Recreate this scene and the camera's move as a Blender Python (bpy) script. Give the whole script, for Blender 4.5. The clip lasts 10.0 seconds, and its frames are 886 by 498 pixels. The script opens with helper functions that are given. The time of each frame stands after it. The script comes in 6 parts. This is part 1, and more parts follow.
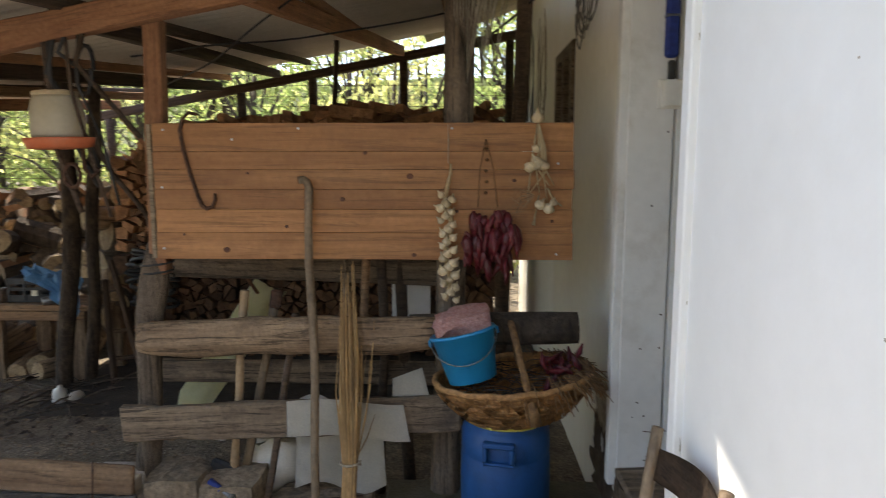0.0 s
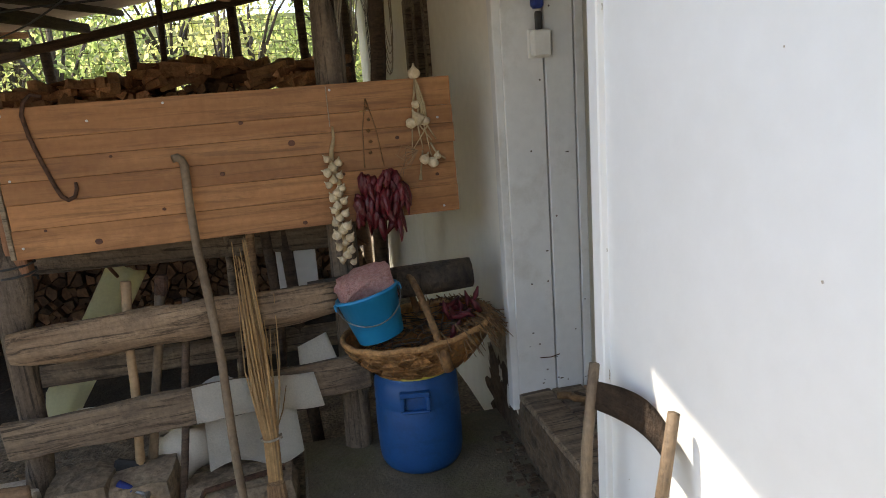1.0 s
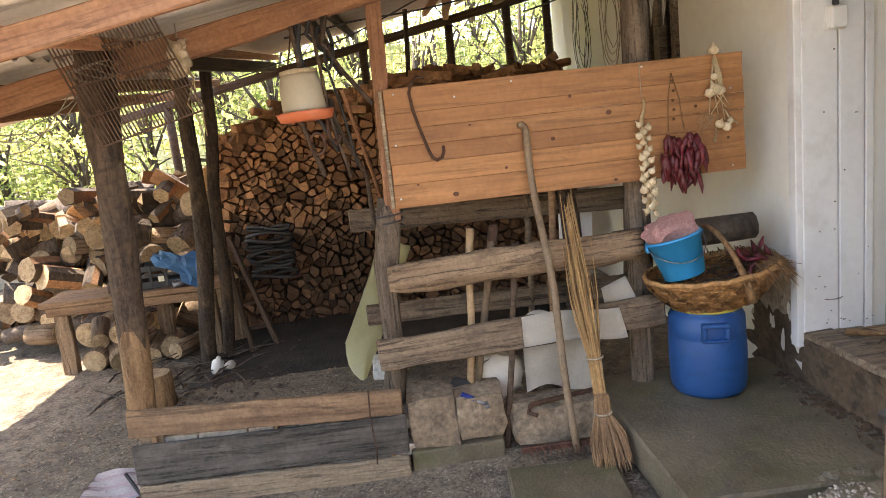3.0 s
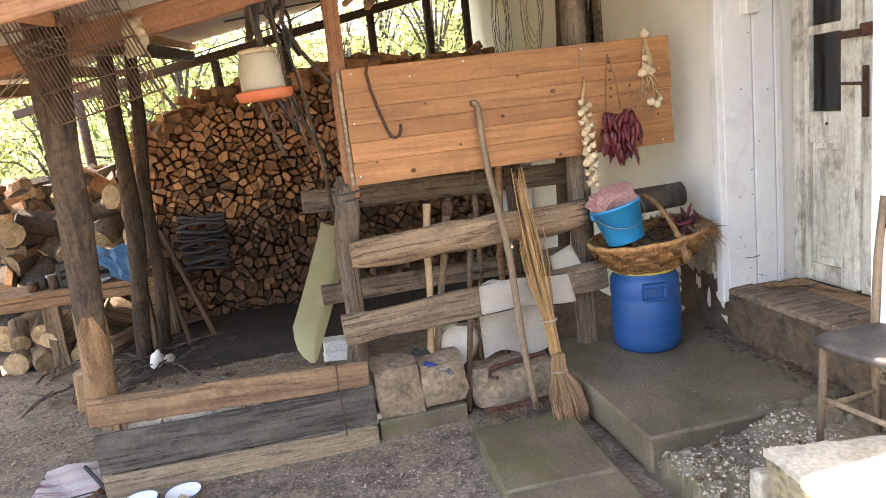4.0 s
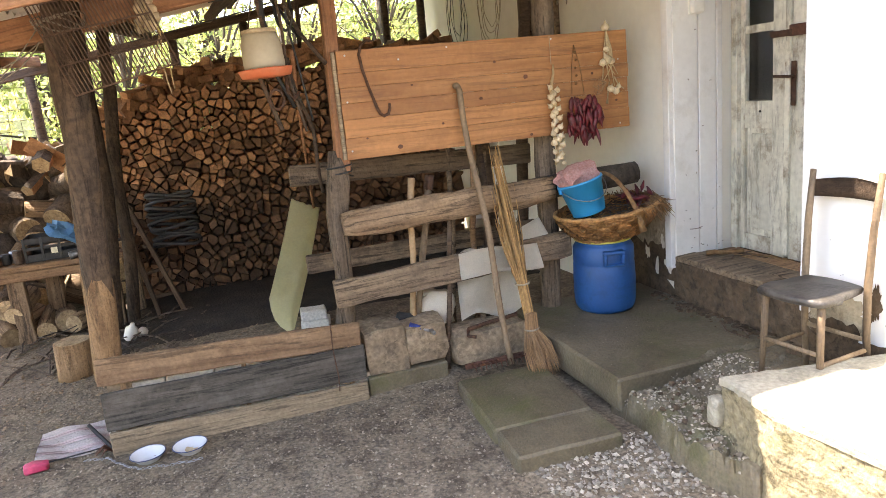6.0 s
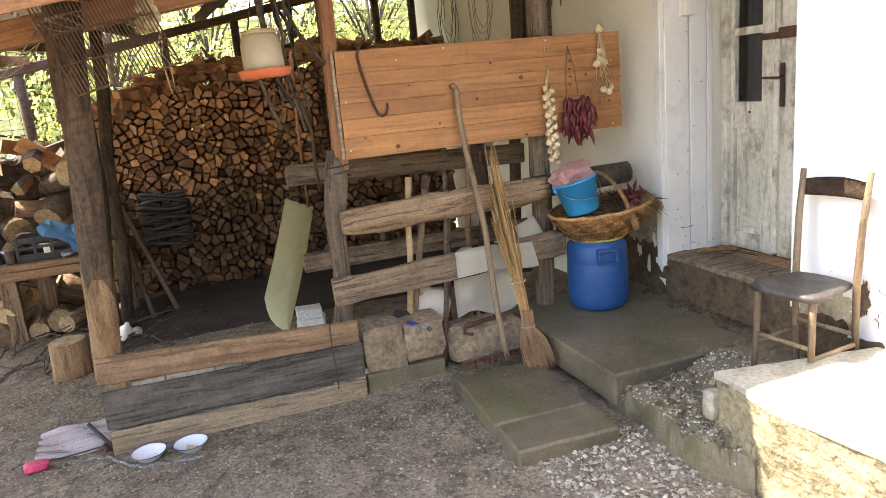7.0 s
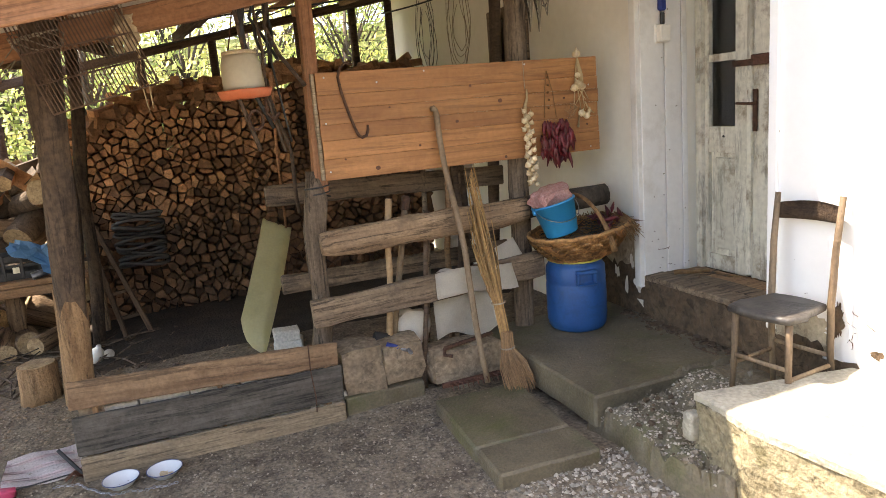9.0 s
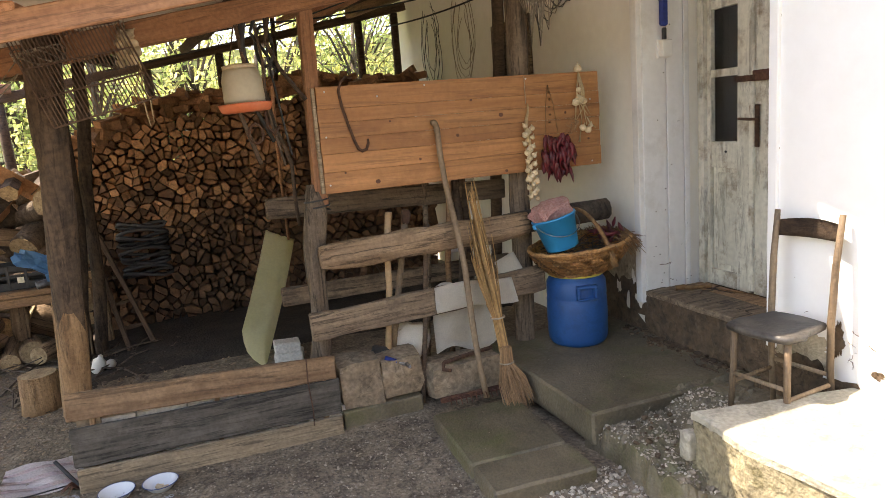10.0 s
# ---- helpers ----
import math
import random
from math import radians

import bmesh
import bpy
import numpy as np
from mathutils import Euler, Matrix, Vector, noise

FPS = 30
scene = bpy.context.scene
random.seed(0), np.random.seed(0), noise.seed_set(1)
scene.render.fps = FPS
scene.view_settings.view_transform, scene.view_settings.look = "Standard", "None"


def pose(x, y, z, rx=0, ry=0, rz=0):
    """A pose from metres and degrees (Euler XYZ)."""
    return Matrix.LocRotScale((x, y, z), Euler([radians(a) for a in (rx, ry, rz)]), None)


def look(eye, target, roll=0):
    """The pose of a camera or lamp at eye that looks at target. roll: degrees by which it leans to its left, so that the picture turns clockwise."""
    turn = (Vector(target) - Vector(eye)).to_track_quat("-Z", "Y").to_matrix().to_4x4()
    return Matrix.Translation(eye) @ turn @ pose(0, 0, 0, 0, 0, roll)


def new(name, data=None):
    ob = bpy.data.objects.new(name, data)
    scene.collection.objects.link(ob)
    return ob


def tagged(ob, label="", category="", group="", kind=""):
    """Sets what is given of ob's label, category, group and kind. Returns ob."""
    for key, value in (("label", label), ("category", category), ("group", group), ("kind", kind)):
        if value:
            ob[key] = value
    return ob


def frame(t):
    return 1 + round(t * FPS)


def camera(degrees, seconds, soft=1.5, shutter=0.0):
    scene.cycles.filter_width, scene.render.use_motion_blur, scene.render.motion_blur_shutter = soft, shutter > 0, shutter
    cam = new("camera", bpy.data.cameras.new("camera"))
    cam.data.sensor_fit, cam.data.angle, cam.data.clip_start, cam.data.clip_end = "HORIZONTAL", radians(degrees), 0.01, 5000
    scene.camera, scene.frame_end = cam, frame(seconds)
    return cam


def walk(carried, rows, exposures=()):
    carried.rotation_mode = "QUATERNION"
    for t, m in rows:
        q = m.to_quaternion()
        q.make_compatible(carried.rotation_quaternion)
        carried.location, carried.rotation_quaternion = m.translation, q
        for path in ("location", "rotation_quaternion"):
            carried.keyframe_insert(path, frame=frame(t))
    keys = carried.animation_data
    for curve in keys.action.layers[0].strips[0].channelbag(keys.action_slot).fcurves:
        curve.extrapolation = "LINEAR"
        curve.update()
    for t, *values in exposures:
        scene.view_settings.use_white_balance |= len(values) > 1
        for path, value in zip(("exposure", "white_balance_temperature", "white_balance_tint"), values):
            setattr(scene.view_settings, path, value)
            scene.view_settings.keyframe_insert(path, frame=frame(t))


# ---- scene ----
cam = camera(66.5, 10.0, soft=0.5, shutter=0.3)
EXPOSURES = [(0, 1.76, 7100, 10), (1, 1.74, 7100, 10), (1.6, 1.75, 7300, 14), (2.1, 2.1, 7900, 16), (3.3, 3.0, 7500, 17), (4.5, 3.31, 7400, 17), (6, 2.98, 7600, 15), (7.5, 2.95, 7700, 15), (10, 2.40, 7900, 15)]
PATH = [
    (0, (1.297, -2.845, 1.610), (1.245, -0.862, 1.352), 0.0),
    (0.5, (1.174, -2.856, 1.686), (1.462, -0.913, 1.310), -2.1),
    (1, (1.061, -2.857, 1.719), (1.474, -0.956, 1.256), -4.5),
    (1.5, (0.996, -2.848, 1.636), (1.293, -0.885, 1.397), -5.6),
    (2, (0.722, -3.015, 1.478), (0.747, -1.016, 1.427), -3.3),
    (2.2, (0.376, -2.981, 1.505), (0.443, -0.989, 1.337), -3.9),
    (3.3, (-0.017, -3.387, 1.575), (0.113, -1.425, 1.209), -7.6),
    (3.5, (-0.097, -3.363, 1.498), (0.147, -1.412, 1.133), -7.0),
    (4, (-0.267, -3.427, 1.512), (0.110, -1.504, 1.115), -6.9),
    (4.5, (-0.331, -3.47, 1.52), (0.095, -1.552, 1.144), -6.8),
    (5, (-0.414, -3.553, 1.539), (0.057, -1.642, 1.185), -6.6),
    (5.5, (-0.586, -3.61, 1.505), (-0.034, -1.725, 1.127), -5.7),
    (6, (-0.652, -3.672, 1.501), (-0.073, -1.811, 1.053), -5.6),
    (7.5, (-0.746, -3.697, 1.518), (-0.108, -1.856, 1.067), -5.2),
    (8, (-0.743, -3.699, 1.513), (-0.089, -1.859, 1.081), -5.1),
    (8.5, (-0.746, -3.692, 1.527), (-0.071, -1.857, 1.105), -5.0),
    (9, (-0.75, -3.682, 1.521), (-0.054, -1.85, 1.119), -4.9),
    (9.5, (-0.716, -3.698, 1.531), (-0.023, -1.862, 1.146), -4.7),
    (10, (-0.694, -3.693, 1.538), (-0.019, -1.848, 1.167), -4.6),
]
walk(cam, [(t, look(eye, target, roll)) for t, eye, target, roll in PATH], EXPOSURES)

# ---------------------------------------------------------------- light
SUN_EL, SUN_AZ = 60.0, 150.0            # the sun stands over the low side of the shed
world = bpy.data.worlds.new("sky")
scene.world = world
world.use_nodes = True
wn = world.node_tree
sky = wn.nodes.new("ShaderNodeTexSky")
sky.sky_type = "NISHITA"
sky.sun_disc = False
sky.sun_elevation = radians(SUN_EL)
sky.sun_rotation = radians(90 - SUN_AZ)
wn.links.new(sky.outputs[0], wn.nodes["Background"].inputs[0])
wn.nodes["Background"].inputs[1].default_value = 0.15
sun_dir = Vector((math.cos(radians(SUN_AZ)) * math.cos(radians(SUN_EL)), math.sin(radians(SUN_AZ)) * math.cos(radians(SUN_EL)), math.sin(radians(SUN_EL))))
sun = new("sun", bpy.data.lights.new("sun", "SUN"))
sun.data.energy, sun.data.angle, sun.data.color = 3.2, radians(0.53), (1.0, 0.95, 0.86)
sun.matrix_world = look(sun_dir * 20, (0, 0, 0))


# ---------------------------------------------------------------- materials
def mat(name, c1, c2, scale=(8, 8, 8), rough=0.8, metal=0.0, bump=0.15, fine=60.0, vary=0.25, spots=None, spot_amt=0.0, spot_scale=2.0, coords="Object", detail=6.0, fvar=0.16, streak=0.0, sdark=0.35):
    """Two colours mixed by noise at two scales, spots of a third, a shift of tone for each object, fine relief."""
    m = bpy.data.materials.new(name)
    m.use_nodes = True
    n, k = m.node_tree.nodes, m.node_tree.links
    b = n["Principled BSDF"]
    b.inputs["Roughness"].default_value, b.inputs["Metallic"].default_value = rough, metal
    tc, mp, info = n.new("ShaderNodeTexCoord"), n.new("ShaderNodeMapping"), n.new("ShaderNodeObjectInfo")
    add = n.new("ShaderNodeVectorMath"); add.operation = "MULTIPLY_ADD"
    comb = n.new("ShaderNodeCombineXYZ")
    for i in range(3):
        k.new(info.outputs["Random"], comb.inputs[i])
    k.new(comb.outputs[0], add.inputs[0]); add.inputs[1].default_value = (37, 53, 71)
    k.new(tc.outputs[coords], add.inputs[2])
    mp.inputs["Scale"].default_value = scale
    k.new(add.outputs[0], mp.inputs[0])
    a = n.new("ShaderNodeTexNoise"); a.inputs["Scale"].default_value = 1.0; a.inputs["Detail"].default_value = detail; a.inputs["Roughness"].default_value = 0.65
    k.new(mp.outputs[0], a.inputs["Vector"])
    ramp = n.new("ShaderNodeValToRGB")
    ramp.color_ramp.elements[0].position, ramp.color_ramp.elements[1].position = 0.3, 0.7
    ramp.color_ramp.elements[0].color, ramp.color_ramp.elements[1].color = (*c1, 1), (*c2, 1)
    k.new(a.outputs[0], ramp.inputs[0])
    col = ramp.outputs[0]
    f = n.new("ShaderNodeTexNoise"); f.inputs["Scale"].default_value = fine; f.inputs["Detail"].default_value = 3.0
    k.new(add.outputs[0], f.inputs["Vector"])
    fm = n.new("ShaderNodeMapRange"); fm.inputs["From Min"].default_value, fm.inputs["From Max"].default_value = 0.3, 0.7
    fm.inputs["To Min"].default_value, fm.inputs["To Max"].default_value = 1 - fvar, 1 + fvar
    k.new(f.outputs[0], fm.inputs["Value"])
    geo = n.new("ShaderNodeNewGeometry")
    rs = n.new("ShaderNodeMath"); rs.operation = "ADD"; k.new(info.outputs["Random"], rs.inputs[0]); k.new(geo.outputs["Random Per Island"], rs.inputs[1])
    fr = n.new("ShaderNodeMath"); fr.operation = "FRACT"; k.new(rs.outputs[0], fr.inputs[0])
    rm = n.new("ShaderNodeMapRange"); rm.inputs["To Min"].default_value, rm.inputs["To Max"].default_value = 1 - vary, 1 + vary
    k.new(fr.outputs[0], rm.inputs["Value"])
    mul = n.new("ShaderNodeMath"); mul.operation = "MULTIPLY"; k.new(fm.outputs[0], mul.inputs[0]); k.new(rm.outputs[0], mul.inputs[1])
    vm = n.new("ShaderNodeVectorMath"); vm.operation = "SCALE"; k.new(col, vm.inputs[0]); k.new(mul.outputs[0], vm.inputs["Scale"])
    col = vm.outputs[0]
    if streak:
        st_m = n.new("ShaderNodeMapping"); st_m.inputs["Scale"].default_value = tuple(q * 1.7 for q in scale)
        k.new(add.outputs[0], st_m.inputs[0])
        st_n = n.new("ShaderNodeTexNoise"); st_n.inputs["Scale"].default_value = 1.0; st_n.inputs["Detail"].default_value = 9.0; st_n.inputs["Roughness"].default_value = 0.75; st_n.inputs["Distortion"].default_value = 0.6
        k.new(st_m.outputs[0], st_n.inputs["Vector"])
        st_r = n.new("ShaderNodeMapRange"); st_r.inputs["From Min"].default_value, st_r.inputs["From Max"].default_value = 0.51, 0.60
        st_r.inputs["To Max"].default_value = streak
        k.new(st_n.outputs[0], st_r.inputs["Value"])
        st_d = n.new("ShaderNodeVectorMath"); st_d.operation = "SCALE"; st_d.inputs["Scale"].default_value = sdark
        k.new(col, st_d.inputs[0])
        st_x = n.new("ShaderNodeMix"); st_x.data_type = "RGBA"
        k.new(st_r.outputs[0], st_x.inputs["Factor"]); k.new(col, st_x.inputs["A"]); k.new(st_d.outputs[0], st_x.inputs["B"])
        col = st_x.outputs["Result"]
    if spots:
        s = n.new("ShaderNodeTexNoise"); s.inputs["Scale"].default_value = spot_scale; s.inputs["Detail"].default_value = 8.0; s.inputs["Roughness"].default_value = 0.7
        k.new(add.outputs[0], s.inputs["Vector"])
        sr = n.new("ShaderNodeMapRange"); sr.inputs["From Min"].default_value, sr.inputs["From Max"].default_value = 0.52, 0.68
        sr.inputs["To Max"].default_value = spot_amt
        k.new(s.outputs[0], sr.inputs["Value"])
        mx = n.new("ShaderNodeMix"); mx.data_type = "RGBA"
        k.new(sr.outputs[0], mx.inputs["Factor"]); k.new(col, mx.inputs["A"]); mx.inputs["B"].default_value = (*spots, 1)
        col = mx.outputs["Result"]
    k.new(col, b.inputs["Base Color"])
    if bump:
        bm_ = n.new("ShaderNodeBump"); bm_.inputs["Strength"].default_value = min(1.0, bump * 2); bm_.inputs["Distance"].default_value = 0.01
        mixh = n.new("ShaderNodeMath"); mixh.operation = "ADD"
        k.new(a.outputs[0], mixh.inputs[0]); k.new(f.outputs[0], mixh.inputs[1])
        k.new(mixh.outputs[0], bm_.inputs["Height"]); k.new(bm_.outputs[0], b.inputs["Normal"])
    return m


GRAIN = (2.2, 38, 38)
M_pine = mat("pine_board", (0.30, 0.125, 0.042), (0.50, 0.24, 0.092), (0.9, 18, 18), 0.62, bump=0.08, fine=40, vary=0.13, spots=(0.20, 0.08, 0.028), spot_amt=0.65, spot_scale=2.0, fvar=0.08, streak=0.7, sdark=0.5)
M_grey = mat("grey_weathered_wood", (0.10, 0.068, 0.044), (0.265, 0.195, 0.13), (1.6, 26, 26), 0.9, bump=0.35, spots=(0.06, 0.046, 0.036), spot_amt=0.75, spot_scale=4, streak=0.95, sdark=0.25)
M_dkgrey = mat("dark_grey_wood", (0.042, 0.037, 0.031), (0.15, 0.132, 0.11), (1.6, 26, 26), 0.9, bump=0.35, spots=(0.23, 0.205, 0.17), spot_amt=0.35, spot_scale=5, streak=0.95, sdark=0.25)
M_greyv = mat("grey_weathered_trunk", (0.075, 0.054, 0.038), (0.215, 0.16, 0.112), (26, 26, 1.8), 0.92, bump=0.4, spots=(0.05, 0.042, 0.034), spot_amt=0.7, spot_scale=4, streak=0.95, sdark=0.25)
M_legs = mat("worn_chair_wood", (0.09, 0.058, 0.034), (0.25, 0.17, 0.10), (26, 26, 2.5), 0.7, bump=0.2, spots=(0.09, 0.06, 0.038), spot_amt=0.6, spot_scale=9, streak=0.6)
M_warm = mat("warm_grained_plank", (0.15, 0.083, 0.044), (0.385, 0.25, 0.145), (1.1, 15, 15), 0.85, bump=0.35, spots=(0.10, 0.055, 0.03), spot_amt=0.6, spot_scale=2.6, streak=0.9, sdark=0.4)
M_brown = mat("brown_plank", (0.20, 0.11, 0.055), (0.36, 0.22, 0.12), GRAIN, 0.85, bump=0.25, spots=(0.12, 0.07, 0.04), spot_amt=0.6, streak=0.8)
M_plank = mat("tan_brown_plank", (0.14, 0.085, 0.047), (0.34, 0.235, 0.145), (1.6, 26, 26), 0.85, bump=0.3, spots=(0.085, 0.054, 0.033), spot_amt=0.65, spot_scale=3, streak=0.95, sdark=0.25)
M_bare = mat("bare_post_wood", (0.15, 0.085, 0.042), (0.36, 0.225, 0.115), (22, 22, 2.2), 0.9, bump=0.5, spots=(0.08, 0.058, 0.04), spot_amt=0.7, spot_scale=4, streak=0.8)
M_oldbrick = mat("pale_brick", (0.48, 0.41, 0.33), (0.66, 0.60, 0.51), (9, 9, 9), 0.92, bump=0.35, vary=0.2, spots=(0.26, 0.2, 0.15), spot_amt=0.5, spot_scale=6)
M_pale = mat("pale_plank", (0.19, 0.14, 0.09), (0.37, 0.285, 0.19), GRAIN, 0.85, bump=0.25, spots=(0.11, 0.082, 0.055), spot_amt=0.6, streak=0.85)
M_red = mat("red_brown_timber", (0.34, 0.15, 0.075), (0.54, 0.275, 0.14), GRAIN, 0.8, bump=0.15, spots=(0.17, 0.075, 0.04), spot_amt=0.55, spot_scale=2.0, streak=0.6)
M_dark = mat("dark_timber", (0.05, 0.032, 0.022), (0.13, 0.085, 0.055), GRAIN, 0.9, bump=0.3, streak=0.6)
M_post = mat("barked_post", (0.028, 0.019, 0.013), (0.10, 0.068, 0.046), (20, 20, 3.0), 0.95, bump=0.8, fine=40, fvar=0.3, spots=(0.20, 0.13, 0.075), spot_amt=0.45, spot_scale=3.2, streak=0.9)
M_stick = mat("smooth_stick", (0.17, 0.115, 0.07), (0.28, 0.20, 0.125), (12, 12, 2), 0.7, bump=0.15, streak=0.5)
M_handle = mat("pale_handle", (0.34, 0.22, 0.12), (0.50, 0.34, 0.19), (12, 12, 2), 0.6, bump=0.1)
M_split = mat("split_wood", (0.26, 0.125, 0.062), (0.52, 0.285, 0.145), (10, 10, 10), 0.9, bump=0.3, vary=0.55, spots=(0.16, 0.075, 0.04), spot_amt=0.55, spot_scale=7, streak=0.5)
# Split wood with the shade low and deep in the stack painted in.
M_shadesplit = mat("shaded_split_wood", (0.08, 0.042, 0.024), (0.225, 0.122, 0.065), (14, 14, 14), 0.95, bump=0.3, vary=0.6, spots=(0.045, 0.03, 0.02), spot_amt=0.6, spot_scale=6)
# Floor colour that holds the deep shade under the shed roof.
M_shadefloor = mat("shade_dark_floor", (0.022, 0.017, 0.013), (0.055, 0.042, 0.031), (5, 5, 5), 0.97, bump=0.8, fine=45, vary=0.0, spots=(0.08, 0.06, 0.045), spot_amt=0.4, spot_scale=7)
M_bark = mat("bark", (0.05, 0.038, 0.03), (0.15, 0.115, 0.085), (18, 18, 6), 0.95, bump=0.6, vary=0.35, streak=0.7)
M_sawn = mat("sawn_end", (0.30, 0.20, 0.105), (0.55, 0.41, 0.24), (20, 20, 20), 0.85, bump=0.15, vary=0.45, spots=(0.14, 0.08, 0.045), spot_amt=0.7, spot_scale=9, streak=0.6)
M_wall = mat("white_limewash", (0.83, 0.82, 0.79), (0.87, 0.865, 0.845), (1.1, 1.1, 1.1), 0.9, bump=0.10, fine=16, vary=0.0, spots=(0.74, 0.71, 0.64), spot_amt=0.22, spot_scale=0.9, fvar=0.012)
M_cream = mat("cream_limewash", (0.82, 0.77, 0.66), (0.87, 0.84, 0.76), (0.8, 0.8, 0.5), 0.9, bump=0.12, fine=14, vary=0.0, spots=(0.70, 0.60, 0.44), spot_amt=0.2, spot_scale=1.3, fvar=0.025)
M_paint = mat("old_white_paint", (0.72, 0.70, 0.66), (0.79, 0.78, 0.75), (2, 2, 0.8), 0.6, bump=0.06, fine=25, vary=0.02, spots=(0.45, 0.40, 0.32), spot_amt=0.45, spot_scale=2.6, fvar=0.03)
M_door = mat("peeling_door_paint", (0.52, 0.49, 0.39), (0.72, 0.69, 0.59), (9, 9, 1.4), 0.65, bump=0.25, fine=30, vary=0.07, spots=(0.20, 0.14, 0.085), spot_amt=0.85, spot_scale=6, fvar=0.10, streak=0.75, sdark=0.45)
M_conc = mat("mossy_concrete", (0.09, 0.072, 0.044), (0.202, 0.167, 0.11), (2.6, 2.6, 2.6), 0.62, bump=0.3, fine=70, vary=0.10, spots=(0.085, 0.10, 0.022), spot_amt=0.6, spot_scale=1.9, fvar=0.16, streak=0.35, sdark=0.45)
M_conc2 = mat("pale_concrete", (0.27, 0.25, 0.19), (0.45, 0.42, 0.34), (4, 4, 4), 0.9, bump=0.35, fine=50, vary=0.05, spots=(0.19, 0.18, 0.10), spot_amt=0.65, spot_scale=3, streak=0.4)
M_block = mat("stained_plaster_block", (0.14, 0.112, 0.06), (0.38, 0.335, 0.225), (6, 6, 6), 0.93, bump=0.7, fine=45, vary=0.0, spots=(0.085, 0.072, 0.03), spot_amt=0.95, spot_scale=6, fvar=0.25, streak=0.85, sdark=0.3)
M_stain = mat("stained_old_plaster", (0.33, 0.27, 0.19), (0.52, 0.45, 0.34), (6, 6, 4), 0.93, bump=0.4, fine=40, vary=0.08, spots=(0.16, 0.12, 0.08), spot_amt=0.75, spot_scale=7, fvar=0.15, streak=0.6)
M_husk = mat("dark_straw", (0.13, 0.065, 0.026), (0.26, 0.145, 0.06), (30, 30, 30), 0.8, bump=0.25, vary=0.3)
M_stone = mat("tan_stone", (0.20, 0.145, 0.095), (0.34, 0.26, 0.175), (6, 6, 6), 0.95, bump=0.6, fine=35, vary=0.15, fvar=0.3, spots=(0.12, 0.09, 0.06), spot_amt=0.7, spot_scale=9, streak=0.6)
M_rubble = mat("rubble_earth", (0.055, 0.036, 0.022), (0.15, 0.10, 0.06), (9, 9, 9), 0.95, bump=0.9, fine=30, vary=0.1, spots=(0.22, 0.165, 0.11), spot_amt=0.4, spot_scale=11, streak=0.7)
M_ground = mat("gravelly_earth", (0.122, 0.093, 0.064), (0.285, 0.23, 0.164), (6, 6, 6), 0.95, bump=0.7, fine=55, vary=0.0, spots=(0.115, 0.085, 0.06), spot_amt=0.6, spot_scale=2.4, fvar=0.45, streak=0.7)
M_pale_pebble = mat("pale_pebble", (0.22, 0.19, 0.15), (0.47, 0.42, 0.345), (20, 20, 20), 0.9, bump=0.2, vary=0.5)
M_pebble = mat("pebble", (0.125, 0.10, 0.073), (0.33, 0.28, 0.21), (20, 20, 20), 0.9, bump=0.2, vary=0.55)
M_chip = mat("wood_chip", (0.16, 0.11, 0.07), (0.34, 0.25, 0.16), (20, 20, 20), 0.9, bump=0.2, vary=0.4)
M_blue = mat("blue_plastic", (0.006, 0.062, 0.21), (0.010, 0.088, 0.28), (4, 4, 4), 0.5, bump=0.03, vary=0.0, spots=(0.03, 0.075, 0.16), spot_amt=0.5, spot_scale=5, fvar=0.06, streak=0.25)
M_bucket = mat("light_blue_plastic", (0.01, 0.24, 0.52), (0.015, 0.28, 0.58), (5, 5, 5), 0.4, bump=0.01, vary=0.0, fvar=0.02)
M_yellow = mat("yellow_plastic", (0.62, 0.55, 0.10), (0.7, 0.62, 0.14), (8, 8, 8), 0.5, bump=0.02, vary=0.0, fvar=0.03)
M_weave = mat("straw_weave", (0.27, 0.125, 0.045), (0.55, 0.30, 0.115), (30, 30, 30), 0.7, bump=0.3, vary=0.55)
M_straw = mat("broom_straw", (0.26, 0.145, 0.055), (0.46, 0.29, 0.12), (20, 20, 4), 0.75, bump=0.1, vary=0.35)
M_twig = mat("broom_twig", (0.20, 0.115, 0.055), (0.36, 0.22, 0.115), (20, 20, 4), 0.8, bump=0.1, vary=0.35)
M_pepper = mat("dried_red_pepper", (0.06, 0.004, 0.008), (0.15, 0.012, 0.018), (22, 22, 8), 0.32, bump=0.3, vary=0.4)
M_garlic = mat("garlic_skin", (0.46, 0.35, 0.20), (0.70, 0.59, 0.41), (30, 30, 12), 0.6, bump=0.15, vary=0.2, spots=(0.42, 0.26, 0.2), spot_amt=0.4, spot_scale=22)
M_stem = mat("garlic_stem", (0.34, 0.24, 0.12), (0.54, 0.42, 0.25), (30, 30, 12), 0.75, bump=0.15, vary=0.25)
M_cord = mat("cord", (0.30, 0.24, 0.17), (0.44, 0.37, 0.28), (30, 30, 30), 0.9, bump=0.1, vary=0.2)
M_wirepale = mat("pale_wire", (0.20, 0.17, 0.13), (0.32, 0.28, 0.22), (30, 30, 30), 0.6, bump=0.02, vary=0.2)
M_iron = mat("rusty_iron", (0.055, 0.03, 0.02), (0.14, 0.07, 0.042), (30, 30, 30), 0.75, 0.35, bump=0.3, vary=0.2)
M_rust = mat("red_rust", (0.085, 0.038, 0.026), (0.17, 0.075, 0.048), (20, 20, 20), 0.85, 0.2, bump=0.3)
